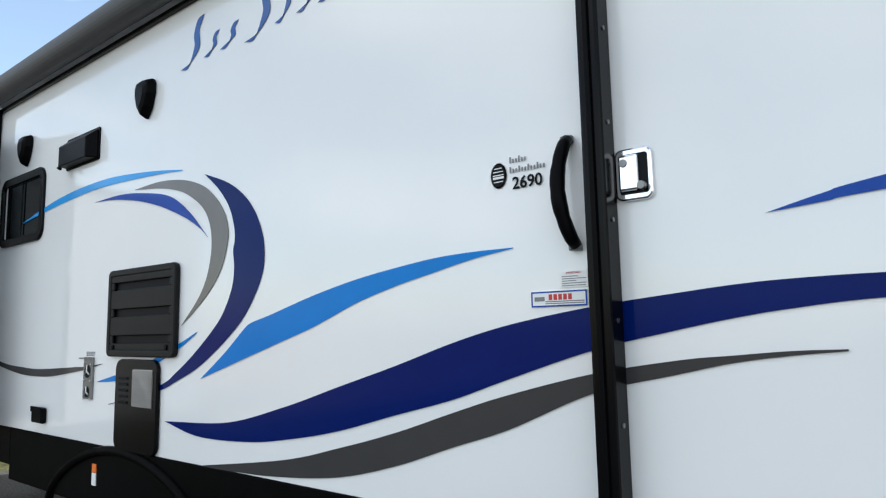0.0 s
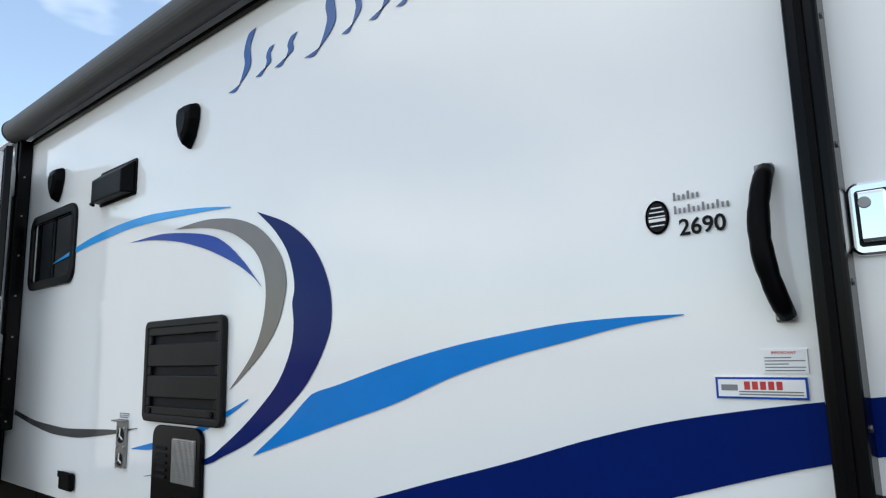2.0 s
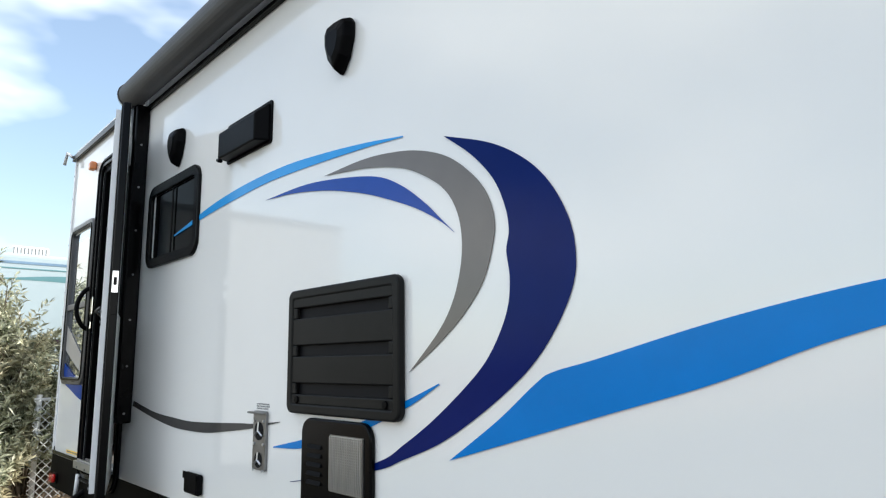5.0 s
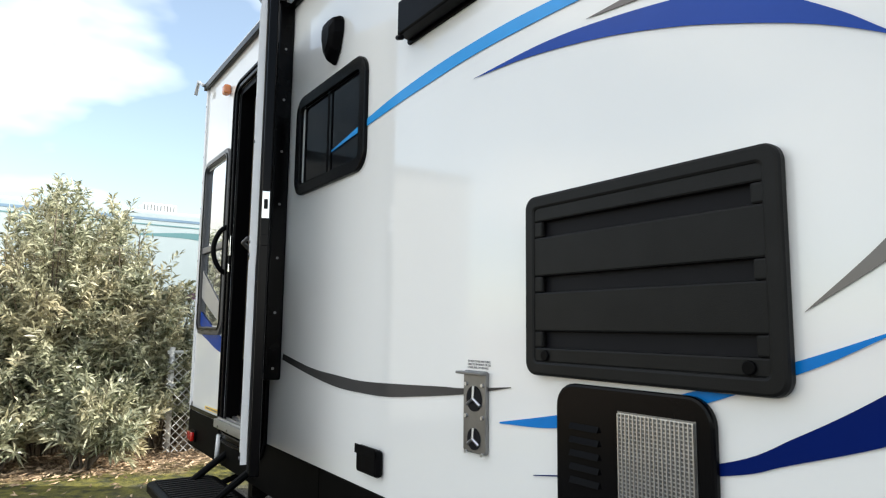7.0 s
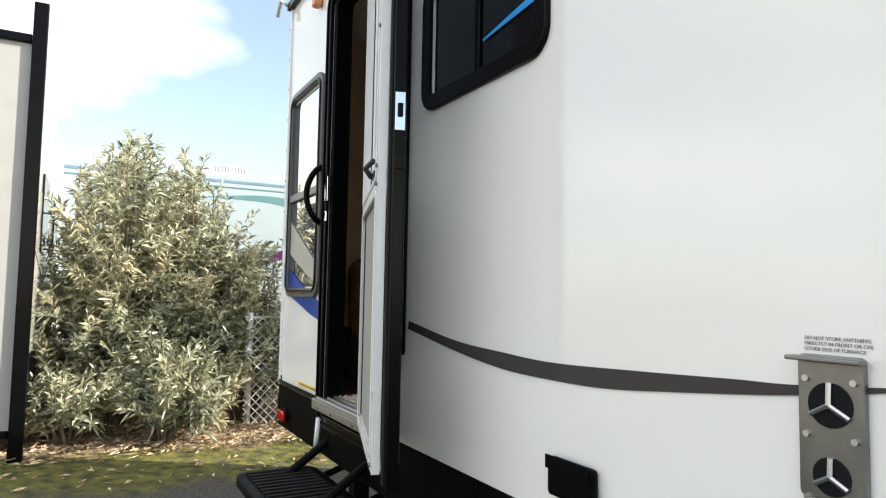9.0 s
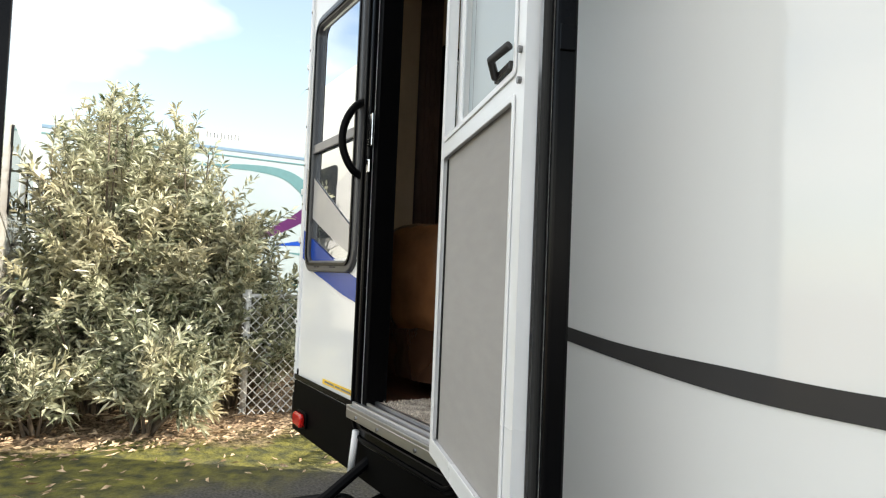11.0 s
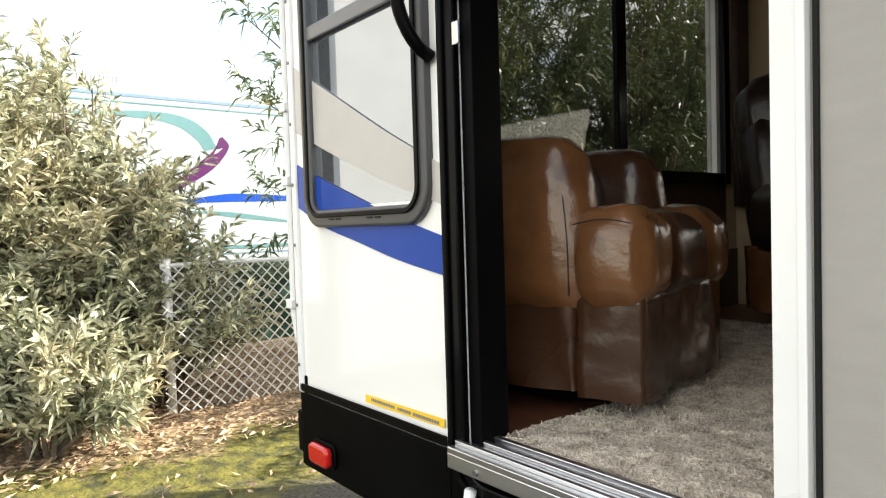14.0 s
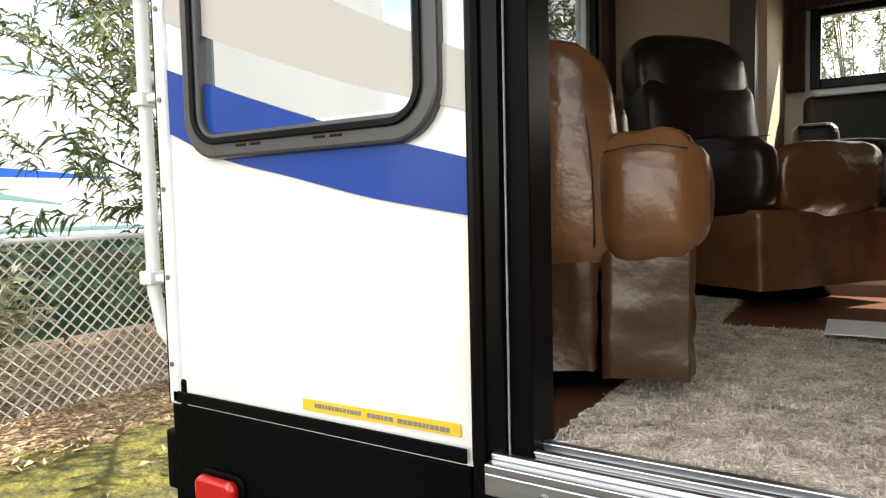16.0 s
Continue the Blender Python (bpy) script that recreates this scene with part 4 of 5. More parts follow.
ladder = empty("roof_ladder", "white tubular ladder on the trailer's back", "ladder")
for y in (1.515, 1.86):
    rod("rail", [(X0 - 0.02, y, 0.86), (X0 - 0.10, y, 0.92), (X0 - 0.125, y, 1.0), (X0 - 0.125, y, 2.75), (X0 - 0.07, y, 2.98), (X0 + 0.3, y, 2.96)], 0.0145, WHITEAL, ladder)
bm = bmesh.new()
for z in (1.15, 1.45, 1.75, 2.05, 2.35, 2.65):
    tube(bm, [(X0 - 0.125, 1.515, z), (X0 - 0.125, 1.86, z)], 0.012, 8)
done("rung", bm, WHITEAL, ladder, smooth=True)
bm = bmesh.new()
for z in (1.03, 1.40, 1.62, 2.2):
    for y in (1.515, 1.86):
        cuboid(bm, X0 - 0.13, X0 - 0.013, y - 0.010, y + 0.010, z - 0.008, z + 0.008)
        cuboid(bm, X0 - 0.145, X0 - 0.105, y - 0.021, y + 0.021, z - 0.014, z + 0.014)
done("bracket", bm, WHITEAL, ladder, 0.003)
block("bumper", X0 - 0.05, X0 - 0.013, WALL + 0.06, FAR - 0.1, 0.62, 0.72, BLACK, trailer, 0.01)
block("bumper_cap", X0 - 0.045, X0 - 0.013, WALL + 0.0, WALL + 0.055, 0.61, 0.73, BLACK, trailer, 0.006)

# ---- trailer interior ----
structure(block("floor", X0 + 0.05, X1, WALL + 0.05, FAR - 0.05, 0.79, 0.812, LAMINATE, None, 0), "reddish wood laminate floor", "floor")
structure(block("ceiling", X0 + 0.05, X1, WALL + 0.05, FAR - 0.05, 2.74, 2.77, CEIL, None, 0), "pale trailer ceiling", "ceiling")
bm = bmesh.new()
cuboid(bm, X0 + 0.055, -5.72, FAR - 0.075, FAR - 0.052, 0.815, 2.73)
cuboid(bm, X0 + 0.052, X0 + 0.07, WALL + 0.06, BACKWIN[0] - 0.04, 0.815, 2.73)
cuboid(bm, X0 + 0.052, X0 + 0.07, BACKWIN[0] - 0.04, BACKWIN[1] + 0.04, 2.36, 2.73)
cuboid(bm, X0 + 0.052, X0 + 0.07, BACKWIN[1] + 0.04, FAR - 0.08, 0.815, 2.73)
structure(done("wall_inner", bm, BEIGE), "beige wallboard inside the trailer", "wall")
bm = bmesh.new()
cuboid(bm, X0 + 0.052, X0 + 0.075, WALL + 0.06, FAR - 0.08, 0.815, 1.095)
cuboid(bm, X0 + 0.052, X0 + 0.072, BACKWIN[0] - 0.04, BACKWIN[1] + 0.04, 1.0955, 1.41)
structure(done("wall_lower", bm, DARKWOOD), "dark wood lower wall panel", "wall")
structure(block("wall_partition", -3.2, -3.16, WALL + 0.055, FAR - 0.055, 0.815, 2.735, BEIGE, None, 0), "beige partition inside the trailer", "wall")
structure(block("wall_door_side", -4.985, -3.2, WALL + 0.052, WALL + 0.07, 0.815, 2.735, BEIGE, None, 0), "beige wallboard beside the door", "wall")
bm = bmesh.new()
for a in ((X0 + 0.07, -5.70, 0.0),):
    cuboid(bm, -5.76, -5.66, FAR - 0.14, FAR - 0.051, 0.815, 2.735)
    cuboid(bm, -5.76, -3.25, FAR - 0.14, FAR - 0.051, 2.55, 2.735)
structure(done("trim_slide", bm, DARKWOOD, None, 0.006), "dark wood trim round the slide-out", "trim")

# slide-out room
SY = 4.75
SW = (-5.46, -2.70, 1.80, 2.13)
holed("slide_far", [SLIDE[0], SLIDE[1]], [0.85, 2.66], [SW], lambda a, b, c, d: (a, b, SY, SY + 0.04, c, d), GEL, trailer)
structure(block("wall_slide_end", SLIDE[0] - 0.002, SLIDE[0] + 0.03, FAR + 0.001, SY - 0.001, 0.85, 2.66, BEIGE, None, 0), "beige end wall of the slide-out", "wall")
structure(block("wall_slide_front", SLIDE[1] - 0.03, SLIDE[1], FAR + 0.001, SY - 0.001, 0.85, 2.66, BEIGE, None, 0), "beige end wall of the slide-out", "wall")
structure(block("floor_slide", SLIDE[0], SLIDE[1], FAR - 0.049, SY, 0.80, 0.85, LAMINATE, None, 0), "wood laminate floor of the slide-out", "floor")
structure(block("ceiling_slide", SLIDE[0], SLIDE[1], FAR + 0.001, SY + 0.04, 2.662, 2.70, CEIL, None, 0), "pale ceiling of the slide-out", "ceiling")
slidewin = tagged(new("window_1"), "slide-out window with dark frame", "window", kind="structure")
bm = bmesh.new()
for a, b, c, d in ((SW[0] - 0.05, SW[0], SW[2] - 0.05, SW[3] + 0.05), (SW[1], SW[1] + 0.05, SW[2] - 0.05, SW[3] + 0.05), (SW[0], SW[1], SW[2] - 0.05, SW[2]), (SW[0], SW[1], SW[3], SW[3] + 0.05)):
    cuboid(bm, a, b, SY - 0.03, SY - 0.001, c, d)
done("frame", bm, BLACKG, slidewin, 0.004)
ob = block("pane", SW[0], SW[1], SY + 0.015, SY + 0.02, SW[2], SW[3], CLEAR, slidewin, 0)
ob.visible_shadow = False
val = tagged(new("valance"), "dark brown gathered fabric window valance", "valance")
bm = bmesh.new()
for x0, x1, z0, z1 in ((-5.62, -2.6, 2.16, 2.60), (-5.62, -5.51, 1.74, 2.16)):
    n = int((x1 - x0) / 0.03)
    for i in range(n):
        d = 0.012 * (i % 2)
        cuboid(bm, x0 + i * 0.03, x0 + i * 0.03 + 0.0305, SY - 0.09 - d, SY - 0.035, z0, z1)
done("fabric", bm, CURTAIN, val, 0.008)

sofa = empty("sofa", "black sofa in the slide-out", "sofa", at=(-4.75, 4.4, 0.85))
for nm, a in (("base", (-0.78, 0.7, -0.33, 0.30, 0.0, 0.36)), ("backrest", (-0.78, 0.70, 0.13, 0.31, 0.362, 0.85)), ("seat", (-0.60, 0.52, -0.34, 0.128, 0.362, 0.48)), ("armrest", (-0.80, -0.61, -0.34, 0.12, 0.362, 0.66)), ("armrest", (0.53, 0.72, -0.34, 0.12, 0.362, 0.66))):
    block(nm, *a, SOFA, sofa, 0.05, 4)

# rear window, seen from inside, with slim black frames
rear = tagged(new("window_2"), "wide rear window with black sliding frames", "window", kind="structure")
bm = bmesh.new()
y0, y1, z0, z1 = BACKWIN
for a, b, c, d in ((y0 - 0.04, y0 + 0.012, z0 - 0.04, z1 + 0.04), (y1 - 0.012, y1 + 0.04, z0 - 0.04, z1 + 0.04), (y0 + 0.012, y1 - 0.012, z0 - 0.04, z0 + 0.012), (y0 + 0.012, y1 - 0.012, z1 - 0.012, z1 + 0.04), (2.84, 2.90, z0 + 0.012, z1 - 0.012)):
    cuboid(bm, X0 + 0.071, X0 + 0.10, a, b, c, d)
done("frame", bm, BLACKG, rear, 0.005)
ob = block("pane", X0 + 0.02, X0 + 0.025, y0, y1, z0, z1, SMOKE, rear, 0)
for yy in (1.99, 3.745):
    c = tagged(new("curtain"), "dark brown gathered curtain beside the rear window", "curtain", "rear window curtains")
    bm = bmesh.new()
    for i in range(4):
        tube(bm, [(X0 + 0.14, yy + i * 0.025 - 0.04, 1.30), (X0 + 0.14, yy + i * 0.025 - 0.04, 2.6)], 0.02, 8)
    done("fabric", bm, CURTAIN, c, smooth=True)
sc = tagged(new("wall_sconce"), "small brass wall lamp", "lamp")
bm = bmesh.new()
tube(bm, [(-6.12, FAR - 0.076, 2.14), (-6.12, FAR - 0.15, 2.14), (-6.02, FAR - 0.17, 2.15)], 0.012, 8)
tube(bm, [(-6.02, FAR - 0.17, 2.12), (-6.02, FAR - 0.17, 2.20)], [0.03, 0.045], 12)
done("bracket", bm, STEEL, sc, smooth=True)

# carpets
def carpet(name, x0, x1, y0, y1, seed, label):
    rnd = random.Random(seed)
    bm = bmesh.new()
    nx, ny = 60, 60
    g = [[bm.verts.new((x0 + (x1 - x0) * i / nx + rnd.uniform(-0.006, 0.006), y0 + (y1 - y0) * j / ny + rnd.uniform(-0.006, 0.006), 0.828 + rnd.uniform(-0.004, 0.005))) for j in range(ny + 1)] for i in range(nx + 1)]
    for i in range(nx):
        for j in range(ny):
            bm.faces.new((g[i][j], g[i + 1][j], g[i + 1][j + 1], g[i][j + 1]))
    rim = [g[i][0] for i in range(nx + 1)] + [g[nx][j] for j in range(1, ny + 1)] + [g[i][ny] for i in range(nx - 1, -1, -1)] + [g[0][j] for j in range(ny - 1, 0, -1)]
    low = [bm.verts.new((v.co.x, v.co.y, 0.8125)) for v in rim]
    for i in range(len(rim)):
        bm.faces.new((rim[i], rim[(i + 1) % len(rim)], low[(i + 1) % len(rim)], low[i]))
    base = tagged(new(name), label, "rug")
    done("pile_base", bm, CARPET, base)
    bm = bmesh.new()
    for k in range(15000):
        x, y = rnd.uniform(x0, x1), rnd.uniform(y0, y1)
        a, s = rnd.uniform(0, 6.28), rnd.uniform(0.0018, 0.0036)
        dx, dy = math.cos(a) * s, math.sin(a) * s
        t = (x + rnd.uniform(-0.008, 0.008), y + rnd.uniform(-0.008, 0.008), 0.828 + rnd.uniform(0.004, 0.011))
        bm.faces.new([bm.verts.new(p) for p in ((x - dx, y - dy, 0.826), (x + dx, y + dy, 0.826), t)])
    tagged(done("tufts", bm, CARPET, base), kind="stuff")


carpet("carpet", -5.655, -4.4, WALL + 0.052, 2.58, 3, "shaggy beige carpet inside the door")
carpet("rug", -6.30, -5.62, 2.40, 3.2, 5, "beige carpet between the recliners")

# Patch of sunlight on the floor, laid as a thin white slab.
patch = tagged(new("sun_patch"), "patch of sunlight on the floor, made as a white sheet", "paper")
bm = bmesh.new()
cuboid(bm, -5.35, -5.0, 2.44, 2.66, 0.846, 0.849)
done("sheet", bm, PAPER_SUN, patch)

# recliners
def pillow(name, size, centre, material, parent, puff=0.02, lean=0.0, r=0.05, seed=0, taper=1.0, wrinkle=0.006):
    """A soft upholstered block: bulged faces, rounded edges and slight creases."""
    bm = bmesh.new()
    bmesh.ops.create_cube(bm, size=1)
    bmesh.ops.subdivide_edges(bm, edges=bm.edges, cuts=9, use_grid_fill=True)
    sx, sy, sz = size
    for v in bm.verts:
        q = v.co * 2
        rnd = Vector([max(0, abs(c) - (1 - 2 * r / s)) / (2 * r / s) for c, s in zip(q, size)])
        k = rnd.length
        p = Vector([c * s / 2 for c, s in zip(q, size)])
        if k > 1:
            for i in range(3):
                if rnd[i] > 0:
                    inner = size[i] / 2 - r
                    p[i] = math.copysign(inner + r * rnd[i] / k, q[i])
        b = [(1 - q[(i + 1) % 3] ** 2) * (1 - q[(i + 2) % 3] ** 2) for i in range(3)]
        for i in range(3):
            p[i] += q[i] * puff * b[i]
        f = 1 + (taper - 1) * (q.z + 1) / 2
        p.x *= f if taper < 1 else 1
        n = noise.noise(Vector((p.x * 9 + seed, p.y * 9, p.z * 5))) + 0.6 * noise.noise(Vector((p.x * 24 + seed, p.y * 24, p.z * 9)))
        p += q.normalized() * wrinkle * n
        p.x -= lean * (p.z / sz)
        v.co = p + Vector(centre)
    return done(name, bm, material, parent, smooth=True)


def skirt_panel(name, size, centre, material, parent, seed):
    """A hanging leather skirt with soft vertical folds."""
    bm = bmesh.new()
    sx, sy, sz = size
    n, m = 36, 10
    pts = []
    per = 2 * (sx + sy)
    for i in range(n * 2):
        s = per * i / (n * 2)
        if s < sx:
            p, d = (-sx / 2 + s, -sy / 2), (0, -1)
        elif s < sx + sy:
            p, d = (sx / 2, -sy / 2 + s - sx), (1, 0)
        elif s < 2 * sx + sy:
            p, d = (sx / 2 - (s - sx - sy), sy / 2), (0, 1)
        else:
            p, d = (-sx / 2, sy / 2 - (s - 2 * sx - sy)), (-1, 0)
        pts.append((p, d, s))
    g = []
    for j in range(m + 1):
        t = j / m
        row = []
        for p, d, s in pts:
            w = (0.006 + 0.03 * t) * noise.noise(Vector((s * 7 + seed, t * 0.8, 0))) + 0.006 * noise.noise(Vector((s * 16, t * 5, seed)))
            row.append(bm.verts.new((centre[0] + p[0] + d[0] * w, centre[1] + p[1] + d[1] * w, centre[2] + sz / 2 - sz * t)))
        g.append(row)
    k = len(pts)
    for j in range(m):
        for i in range(k):
            bm.faces.new((g[j][i], g[j][(i + 1) % k], g[j + 1][(i + 1) % k], g[j + 1][i]))
    bm.faces.new(g[0][::-1])
    return done(name, bm, material, parent, smooth=True)


def seam(points, parent):
    rod("seam", points, 0.0015, LEATHER_D, parent, 6)


chair = empty("recliner", "brown leather recliner with a padded arm and skirt", "armchair", "recliners", at=(-5.835, 2.01, 0.83))
chair.rotation_euler.z = radians(13)
# Backrest, far wing, seat and skirts take the darker copy, as if in shade.
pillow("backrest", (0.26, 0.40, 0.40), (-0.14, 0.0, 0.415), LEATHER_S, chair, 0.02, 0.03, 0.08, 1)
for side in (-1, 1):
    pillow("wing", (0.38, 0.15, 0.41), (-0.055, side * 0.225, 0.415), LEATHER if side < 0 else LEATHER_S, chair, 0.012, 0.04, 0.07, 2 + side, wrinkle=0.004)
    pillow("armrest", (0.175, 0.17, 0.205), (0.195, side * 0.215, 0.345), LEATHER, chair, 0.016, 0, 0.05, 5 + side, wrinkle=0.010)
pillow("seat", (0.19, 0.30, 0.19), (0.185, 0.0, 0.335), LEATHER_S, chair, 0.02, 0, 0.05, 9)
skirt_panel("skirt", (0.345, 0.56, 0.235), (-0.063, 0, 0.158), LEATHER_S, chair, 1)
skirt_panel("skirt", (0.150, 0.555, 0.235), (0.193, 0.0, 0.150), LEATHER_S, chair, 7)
bm = bmesh.new()
tube(bm, [(0.0, 0, 0.0), (0, 0, 0.1)], [0.22, 0.05], 20)
done("base", bm, BLACK, chair)
seam([(0.108 - 0.06 * (i / 12) ** 3, -0.298 + 0.045 * (i / 12) ** 4, 0.26 + 0.36 * i / 12) for i in range(13)], chair)
seam([(0.125 + 0.13 * i / 8, -0.304, 0.418 + 0.010 * math.sin(math.pi * i / 8)) for i in range(9)], chair)

chair = empty("recliner", "brown leather recliner with a high back, coloured as shaded above", "armchair", "recliners", at=(-5.70, 3.40, 0.83))
chair.rotation_euler.z = radians(-36)
# One leather: upper parts coloured as shaded, footrest and skirt as lit.
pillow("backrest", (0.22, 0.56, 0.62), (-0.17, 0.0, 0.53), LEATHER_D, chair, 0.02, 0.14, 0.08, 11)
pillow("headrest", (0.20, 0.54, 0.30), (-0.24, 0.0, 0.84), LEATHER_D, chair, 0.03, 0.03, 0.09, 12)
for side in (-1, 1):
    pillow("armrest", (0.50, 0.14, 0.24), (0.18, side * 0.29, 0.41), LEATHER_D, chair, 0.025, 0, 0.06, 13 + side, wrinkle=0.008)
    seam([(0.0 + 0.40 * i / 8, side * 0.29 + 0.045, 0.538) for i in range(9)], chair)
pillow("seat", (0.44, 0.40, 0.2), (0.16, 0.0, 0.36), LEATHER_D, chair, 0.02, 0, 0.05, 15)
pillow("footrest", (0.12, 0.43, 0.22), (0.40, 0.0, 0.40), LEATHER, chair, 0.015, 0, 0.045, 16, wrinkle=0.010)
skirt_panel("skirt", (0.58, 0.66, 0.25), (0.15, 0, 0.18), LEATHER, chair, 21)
bm = bmesh.new()
tube(bm, [(0.1, 0, 0.0), (0.1, 0, 0.08)], [0.26, 0.2], 20)
done("base", bm, BLACK, chair)

# ---- the neighbouring trailer ----
nb = empty("neighbour_trailer", "cream trailer with black corner trim standing alongside", "trailer")
NX, NY = -8.72, 0.15
block("body", NX - 8.5, NX, NY - 2.5, NY, 0.20, 3.20, CREAM, nb, 0.03)
block("corner_post", NX + 0.001, NX + 0.06, NY - 0.07, NY + 0.03, 0.0, 3.47, BLACKG, nb, 0.008)
# Added grey plate that gives the sunlit end wall its shaded tone.
block("end_shade_panel", NX + 0.001, NX + 0.006, NY - 2.45, NY - 0.073, 0.235, 3.145, ENDSHADE, nb, 0)
block("end_cap", NX + 0.001, NX + 0.04, NY - 2.5, NY - 0.072, 3.15, 3.215, BLACKG, nb, 0.006)
block("end_sill", NX + 0.001, NX + 0.04, NY - 2.5, NY - 0.072, 0.17, 0.23, BLACKG, nb, 0.006)
block("side_skirt", NX - 8.5, NX, NY + 0.001, NY + 0.015, 0.24, 0.75, SKIRT, nb, 0.004)
plate("side_window", NX - 1.8, NX - 0.9, 1.6, 2.3, NY + 0.001, NY + 0.02, 0.06, TINT, nb)
plate("side_window", NX - 4.2, NX - 3.2, 1.6, 2.3, NY + 0.001, NY + 0.02, 0.06, TINT, nb)
swoosh("side_stripe", [(NX - 7, 1.3), (NX - 3, 1.5), (NX - 0.3, 2.3)], [(NX - 7, 1.1), (NX - 3, 1.2), (NX - 0.3, 1.6)], PALEG, nb, y=NY + 0.004)
bm = bmesh.new()
for x in (NX - 6, NX - 5):
    tube(bm, [(x, NY - 0.3, 0.36), (x, NY - 0.05, 0.36)], 0.36, 24)
    tube(bm, [(x, NY - 2.4, 0.36), (x, NY - 2.1, 0.36)], 0.36, 24)
done("wheel", bm, RUBBER, nb, 0.02)
bm = bmesh.new()
cuboid(bm, NX - 0.1, NX, NY - 2.45, NY - 2.38, 0.0, 0.24)
done("leg", bm, BLACK, nb)

# ---- motorhome beyond the fence ----
mh = empty("motorhome", "pale motorhome with teal and purple swooshes", "motorhome")
MX = -14.6
block("body", MX - 2.5, MX, -1.0, 17.0, 0.75, 3.35, PALEBLUE, mh, 0.08, 4)
for z, h, m in ((3.16, 0.045, FADED), (3.07, 0.02, TEAL), (0.98, 0.05, TEAL), (0.90, 0.02, FADED)):
    block("side_stripe", MX + 0.002, MX + 0.008, -0.98, 16.98, z, z + h, m, mh, 0)
block("lower_panel", MX - 2.4, MX - 0.02, -0.9, 16.9, 0.35, 0.75, CREAM, mh, 0.02)
block("roof_unit", MX - 1.2, MX - 0.5, 2.45, 3.05, 3.351, 3.56, WHITE, mh, 0.03)
bm = bmesh.new()
for i in range(10):
    cuboid(bm, MX - 0.499, MX - 0.49, 2.48 + i * 0.057, 2.495 + i * 0.057, 3.38, 3.53)
done("roof_grille", bm, STEEL, mh)
bm = bmesh.new()
for y in (0.5, 13.0, 14.0):
    tube(bm, [(MX - 0.4, y, 0.42), (MX - 0.05, y, 0.42)], 0.42, 24)
    tube(bm, [(MX - 2.4, y, 0.42), (MX - 2.1, y, 0.42)], 0.42, 24)
done("wheel", bm, RUBBER, mh, 0.02)
SWX = MX + 0.004
swoosh("side_swoosh", [(2.3, 2.90), (3.2, 2.98), (3.75, 2.94), (4.08, 2.76), (4.24, 2.50)], [(2.3, 2.88), (3.2, 2.87), (3.65, 2.80), (3.93, 2.62), (4.05, 2.45)], TEAL, mh, y=SWX, axis="x", n=30)
swoosh("side_swoosh", [(4.33, 2.68), (4.42, 2.52), (4.20, 2.22), (3.85, 1.98), (3.41, 1.79), (2.6, 1.62)], [(4.28, 2.66), (4.19, 2.48), (4.0, 2.31), (3.72, 2.10), (3.36, 1.91), (2.6, 1.64)], PURPLE, mh, y=SWX, axis="x", n=40)
swoosh("side_swoosh", [(3.55, 1.68), (4.2, 1.80), (4.75, 1.82), (6.4, 1.74)], [(3.55, 1.67), (4.2, 1.69), (4.75, 1.70), (6.4, 1.72)], MARINE, mh, y=SWX, axis="x", n=30)
swoosh("side_swoosh", [(3.70, 1.57), (4.5, 1.53), (5.6, 1.36)], [(3.70, 1.57), (4.5, 1.45), (5.6, 1.34)], TEAL, mh, y=SWX, axis="x", n=30)

# ---- chain link fence ----
fence = empty("chain_link_fence", "galvanised chain link fence with diamond mesh", "fence")
FX, FY0, FY1, FH = -9.35, 1.9, 7.2, 1.0
bm = bmesh.new()
stepw = 0.085
k = -int(FH / stepw) - 1
while FY0 + k * stepw < FY1:
    for sgn in (1, -1):
        a = FY0 + k * stepw
        y0 = a if sgn > 0 else a + FH
        y1 = a + FH if sgn > 0 else a
        z0, z1 = 0.02, 0.02 + FH
        lo, hi = sorted((y0, y1))
        if lo < FY0 or hi > FY1:
            t0 = max(0, (FY0 - lo) / FH)
            t1 = min(1, (FY1 - lo) / FH)
            if t1 <= t0:
                continue
            if sgn > 0:
                y0, y1, z0, z1 = lo + FH * t0, lo + FH * t1, 0.02 + FH * t0, 0.02 + FH * t1
            else:
                y0, y1, z0, z1 = lo + FH * t1, lo + FH * t0, 0.02 + FH * (1 - t1), 0.02 + FH * (1 - t0)
        tube(bm, [(FX + 0.002 * sgn, y0, z0), (FX + 0.002 * sgn, y1, z1)], 0.0056, 4)
    k += 1
tagged(done("mesh_wire", bm, WIRE, fence), kind="stuff")
for y in (1.95, 4.6, 7.1):
    rod("post", [(FX - 0.03, y, 0), (FX - 0.03, y, FH + 0.08)], 0.028, WIRE, fence)
rod("top_rail", [(FX - 0.02, FY0, FH + 0.03), (FX - 0.02, FY1, FH + 0.03)], 0.018, WIRE, fence)
screen_bed = empty("privacy_screen", "dark green windscreen cloth behind the fence", "screen")
block("cloth", FX - 1.9, FX - 1.89, 1.2, 9.0, 0.10, 0.95, HUNTER, screen_bed, 0)
bm = bmesh.new()
for y in (1.3, 3.8, 6.4, 8.9):
    tube(bm, [(FX - 1.91, y, 0), (FX - 1.91, y, 0.96)], 0.02, 8)
done("stake", bm, BARK, screen_bed)


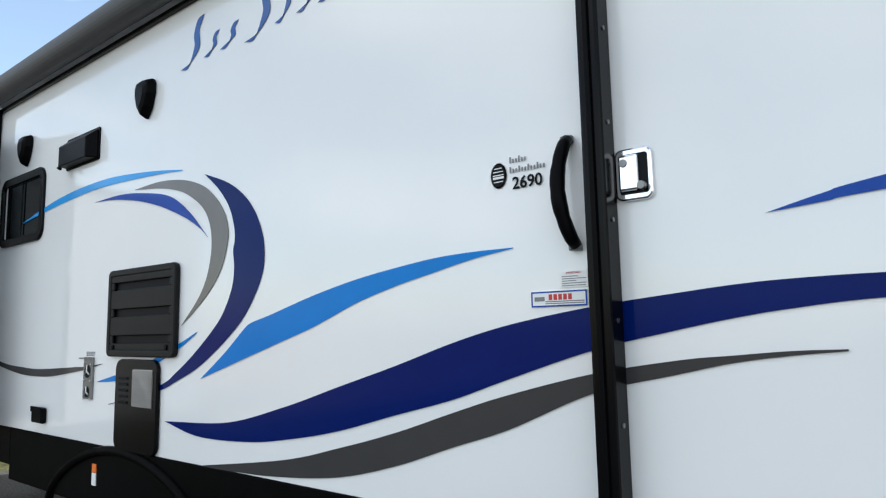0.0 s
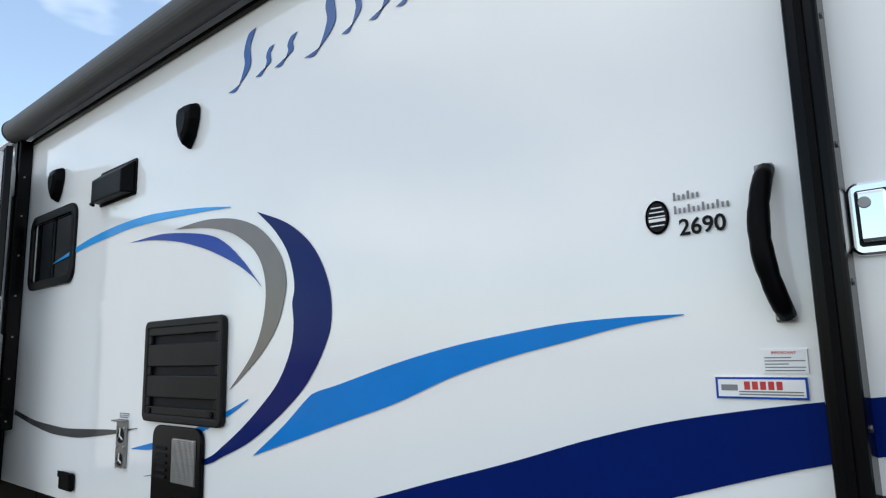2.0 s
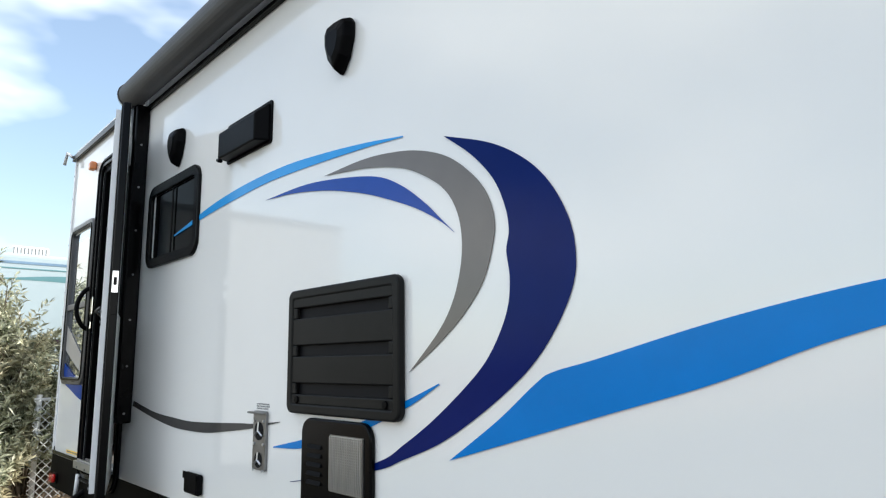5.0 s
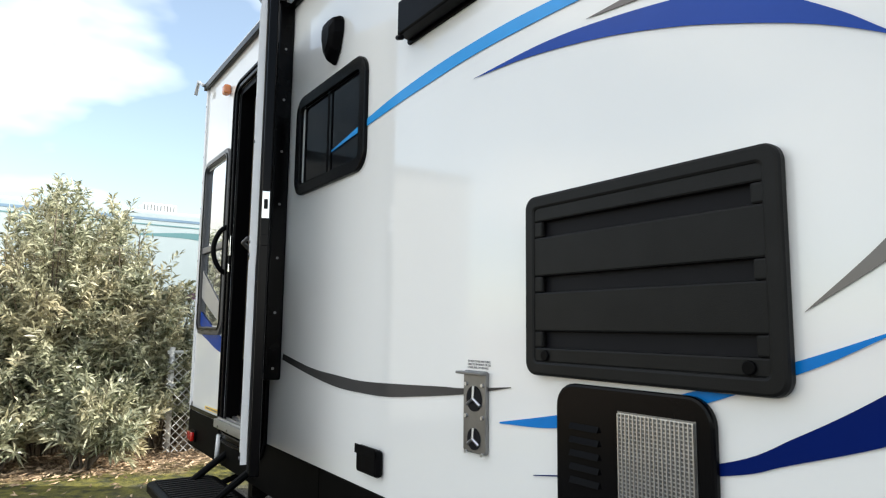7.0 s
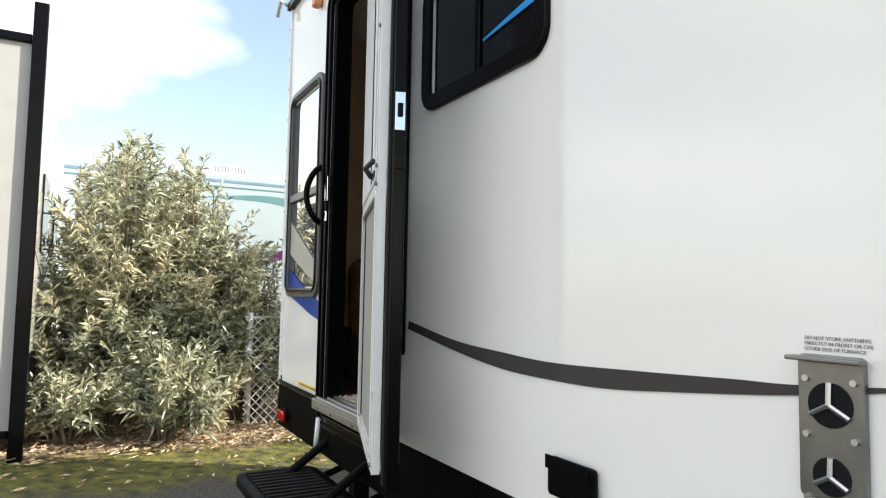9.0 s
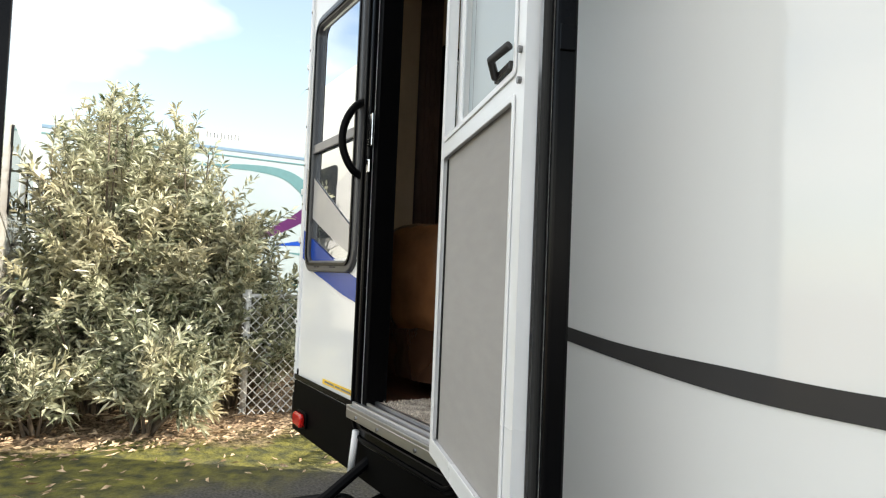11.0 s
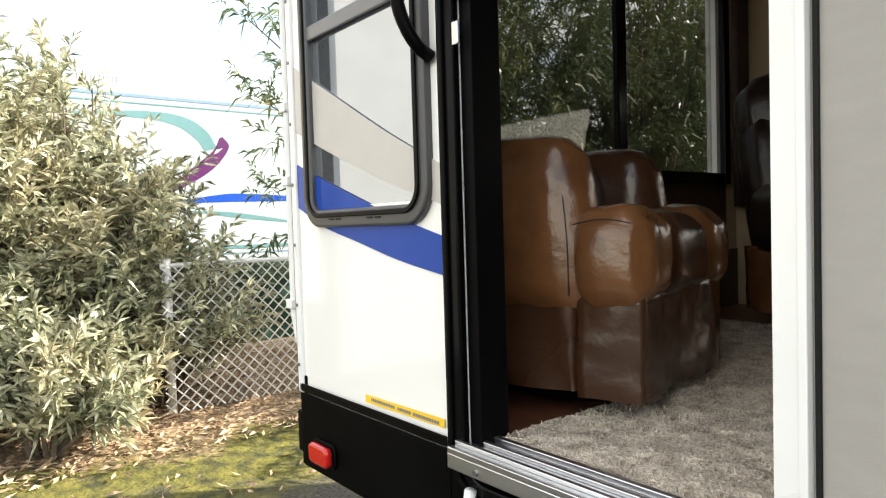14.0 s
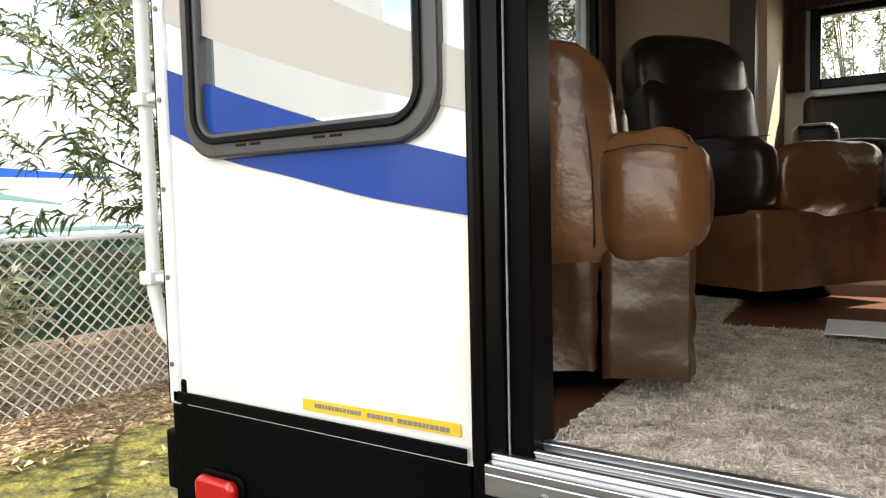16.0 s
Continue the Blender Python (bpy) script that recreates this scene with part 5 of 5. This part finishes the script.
# ---- oleander hedge ----
def shrub(name, label, centre, height, spread, shoots, seed, leafmat, leaf=(0.115, 0.025), bend=0.5, low=0.15, category="shrub", per=32, trunk=0.0, clear=0.0):
    rnd = random.Random(seed)
    thing = empty(name, label, category, at=(centre[0], centre[1], 0))
    bm = bmesh.new()
    if trunk:
        tube(bm, [(0, 0, 0), (0.03, 0.02, trunk * 0.6), (0, 0, trunk + 0.4)], [0.09, 0.07, 0.05], 8)
    L_, N_ = [], []
    for s in range(shoots):
        a = rnd.uniform(0, 2 * math.pi)
        r0 = rnd.uniform(0, 0.25) * spread
        base = Vector((r0 * math.cos(a) * (1 - 0.8 * (trunk > 0)), r0 * math.sin(a) * (1 - 0.8 * (trunk > 0)), trunk))
        f = rnd.random() ** 0.6
        out = spread * f * rnd.uniform(0.75, 1.08)
        top = trunk + (height - trunk) * (1 - 0.55 * f ** 2.2) * rnd.uniform(0.62, 1.05)
        if rnd.random() < 0.30:
            top *= rnd.uniform(0.25, 0.6)
        tip = Vector((out * math.cos(a + rnd.uniform(-0.4, 0.4)), out * math.sin(a + rnd.uniform(-0.4, 0.4)), max(0.25, top)))
        mid = base.lerp(tip, 0.5) + Vector((0, 0, 0.18 * (tip.z - base.z)))
        path = [base * (1 - t) ** 2 + mid * 2 * t * (1 - t) + tip * t * t for t in [i / 6 for i in range(7)]]
        if s % 2 == 0:
            tube(bm, path, [0.014 * (1 - 0.8 * i / 6) + 0.002 for i in range(7)], 5)
        for tw in range(5):
            t0 = rnd.uniform(low + 0.25, 0.97) if tw else 0.98
            i = min(5, int(t0 * 6))
            p0 = path[i].lerp(path[i + 1], t0 * 6 - i)
            d = (path[i + 1] - path[i]).normalized()
            d = (d + Vector((rnd.gauss(0, 0.55), rnd.gauss(0, 0.55), rnd.gauss(0.1, 0.4)))).normalized()
            ln = rnd.uniform(0.22, 0.5)
            if p0.z < clear * (0.7 + 0.6 * noise.noise(Vector((p0.x * 2, p0.y * 2, seed)))):
                continue
            if rnd.random() < 0.4:
                tube(bm, [p0, p0 + d * ln], [0.004, 0.002], 4)
            for q in range(per):
                u = q / per
                p = p0 + d * ln * u
                side = Vector((rnd.gauss(0, 1), rnd.gauss(0, 1), rnd.gauss(0.15, 0.8))).normalized()
                v = (d * rnd.uniform(0.25, 0.9) + side * rnd.uniform(0.5, 1.0)).normalized()
                w = v.cross(Vector((rnd.gauss(0, 1), rnd.gauss(0, 1), rnd.gauss(0, 1)))).normalized()
                ll, ww = leaf[0] * rnd.uniform(0.65, 1.25), leaf[1] * rnd.uniform(0.7, 1.2) / 2
                droop = Vector((0, 0, -bend * ll * 0.35))
                k = len(L_)
                L_.extend((p, p + v * ll * 0.45 + w * ww, p + v * ll + droop, p + v * ll * 0.45 - w * ww))
                N_.append((k, k + 1, k + 2, k + 3))
    done("stems", bm, BARK, thing)
    me = bpy.data.meshes.new("leaves")
    me.from_pydata([tuple(v) for v in L_], [], N_)
    me.materials.append(leafmat)
    lv = new("leaves", me)
    lv.parent = thing
    tagged(lv, kind="stuff")
    return thing


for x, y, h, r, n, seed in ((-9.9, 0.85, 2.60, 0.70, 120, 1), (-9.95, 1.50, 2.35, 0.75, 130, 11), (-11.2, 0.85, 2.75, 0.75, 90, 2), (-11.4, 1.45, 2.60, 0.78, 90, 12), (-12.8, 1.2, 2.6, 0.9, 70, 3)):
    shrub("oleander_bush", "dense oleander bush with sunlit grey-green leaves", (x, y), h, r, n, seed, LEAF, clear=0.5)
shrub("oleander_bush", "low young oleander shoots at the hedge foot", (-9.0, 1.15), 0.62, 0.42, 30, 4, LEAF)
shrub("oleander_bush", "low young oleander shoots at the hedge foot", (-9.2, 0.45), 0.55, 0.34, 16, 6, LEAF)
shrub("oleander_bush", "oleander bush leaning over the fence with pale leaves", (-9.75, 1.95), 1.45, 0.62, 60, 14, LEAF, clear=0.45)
shrub("willow_tree", "slender tree with drooping narrow leaves", (-8.9, 4.2), 3.9, 1.8, 230, 5, LEAFG, (0.14, 0.022), 1.2, 0.0, "tree", 26, 0.7)
shrub("willow_tree", "leafy tree behind the trailer", (-8.6, 6.4), 4.2, 1.7, 250, 8, LEAFG, (0.14, 0.024), 1.2, 0.0, "tree", 26, 0.5)
shrub("willow_tree", "leafy tree behind the trailer", (-9.3, 8.8), 4.4, 1.7, 190, 18, LEAFG, (0.15, 0.026), 1.2, 0.0, "tree", 24, 0.5)
shrub("willow_tree", "leafy tree beyond the slide-out", (-5.2, 11.5), 4.6, 2.2, 130, 9, LEAFG, (0.15, 0.026), 1.2, 0.1, "tree", 24, 0.5)

# fallen leaves
rnd = random.Random(12)
L_, N_ = [], []
for i in range(9000):
    x, y = rnd.uniform(-11.5, -7.6), rnd.uniform(-0.6, 5.0)
    if x > -8.5 and rnd.random() < 0.92:
        continue
    a, s = rnd.uniform(0, 6.28), rnd.uniform(0.025, 0.05)
    dx, dy = math.cos(a) * s, math.sin(a) * s
    k = len(L_)
    z = 0.006 + rnd.uniform(0, 0.02)
    L_.extend(((x - dx, y - dy, z), (x - dy * 0.2, y + dx * 0.2, z + rnd.uniform(0, 0.02)), (x + dx, y + dy, z + rnd.uniform(-0.004, 0.015)), (x + dy * 0.2, y - dx * 0.2, z)))
    N_.append((k, k + 1, k + 2, k + 3))
me = bpy.data.meshes.new("leaf_litter")
me.from_pydata(L_, [], N_)
me.materials.append(LEAFDRY)
tagged(new("leaf_litter", me), "scattered dry brown fallen leaves on the ground", "leaves", kind="stuff")
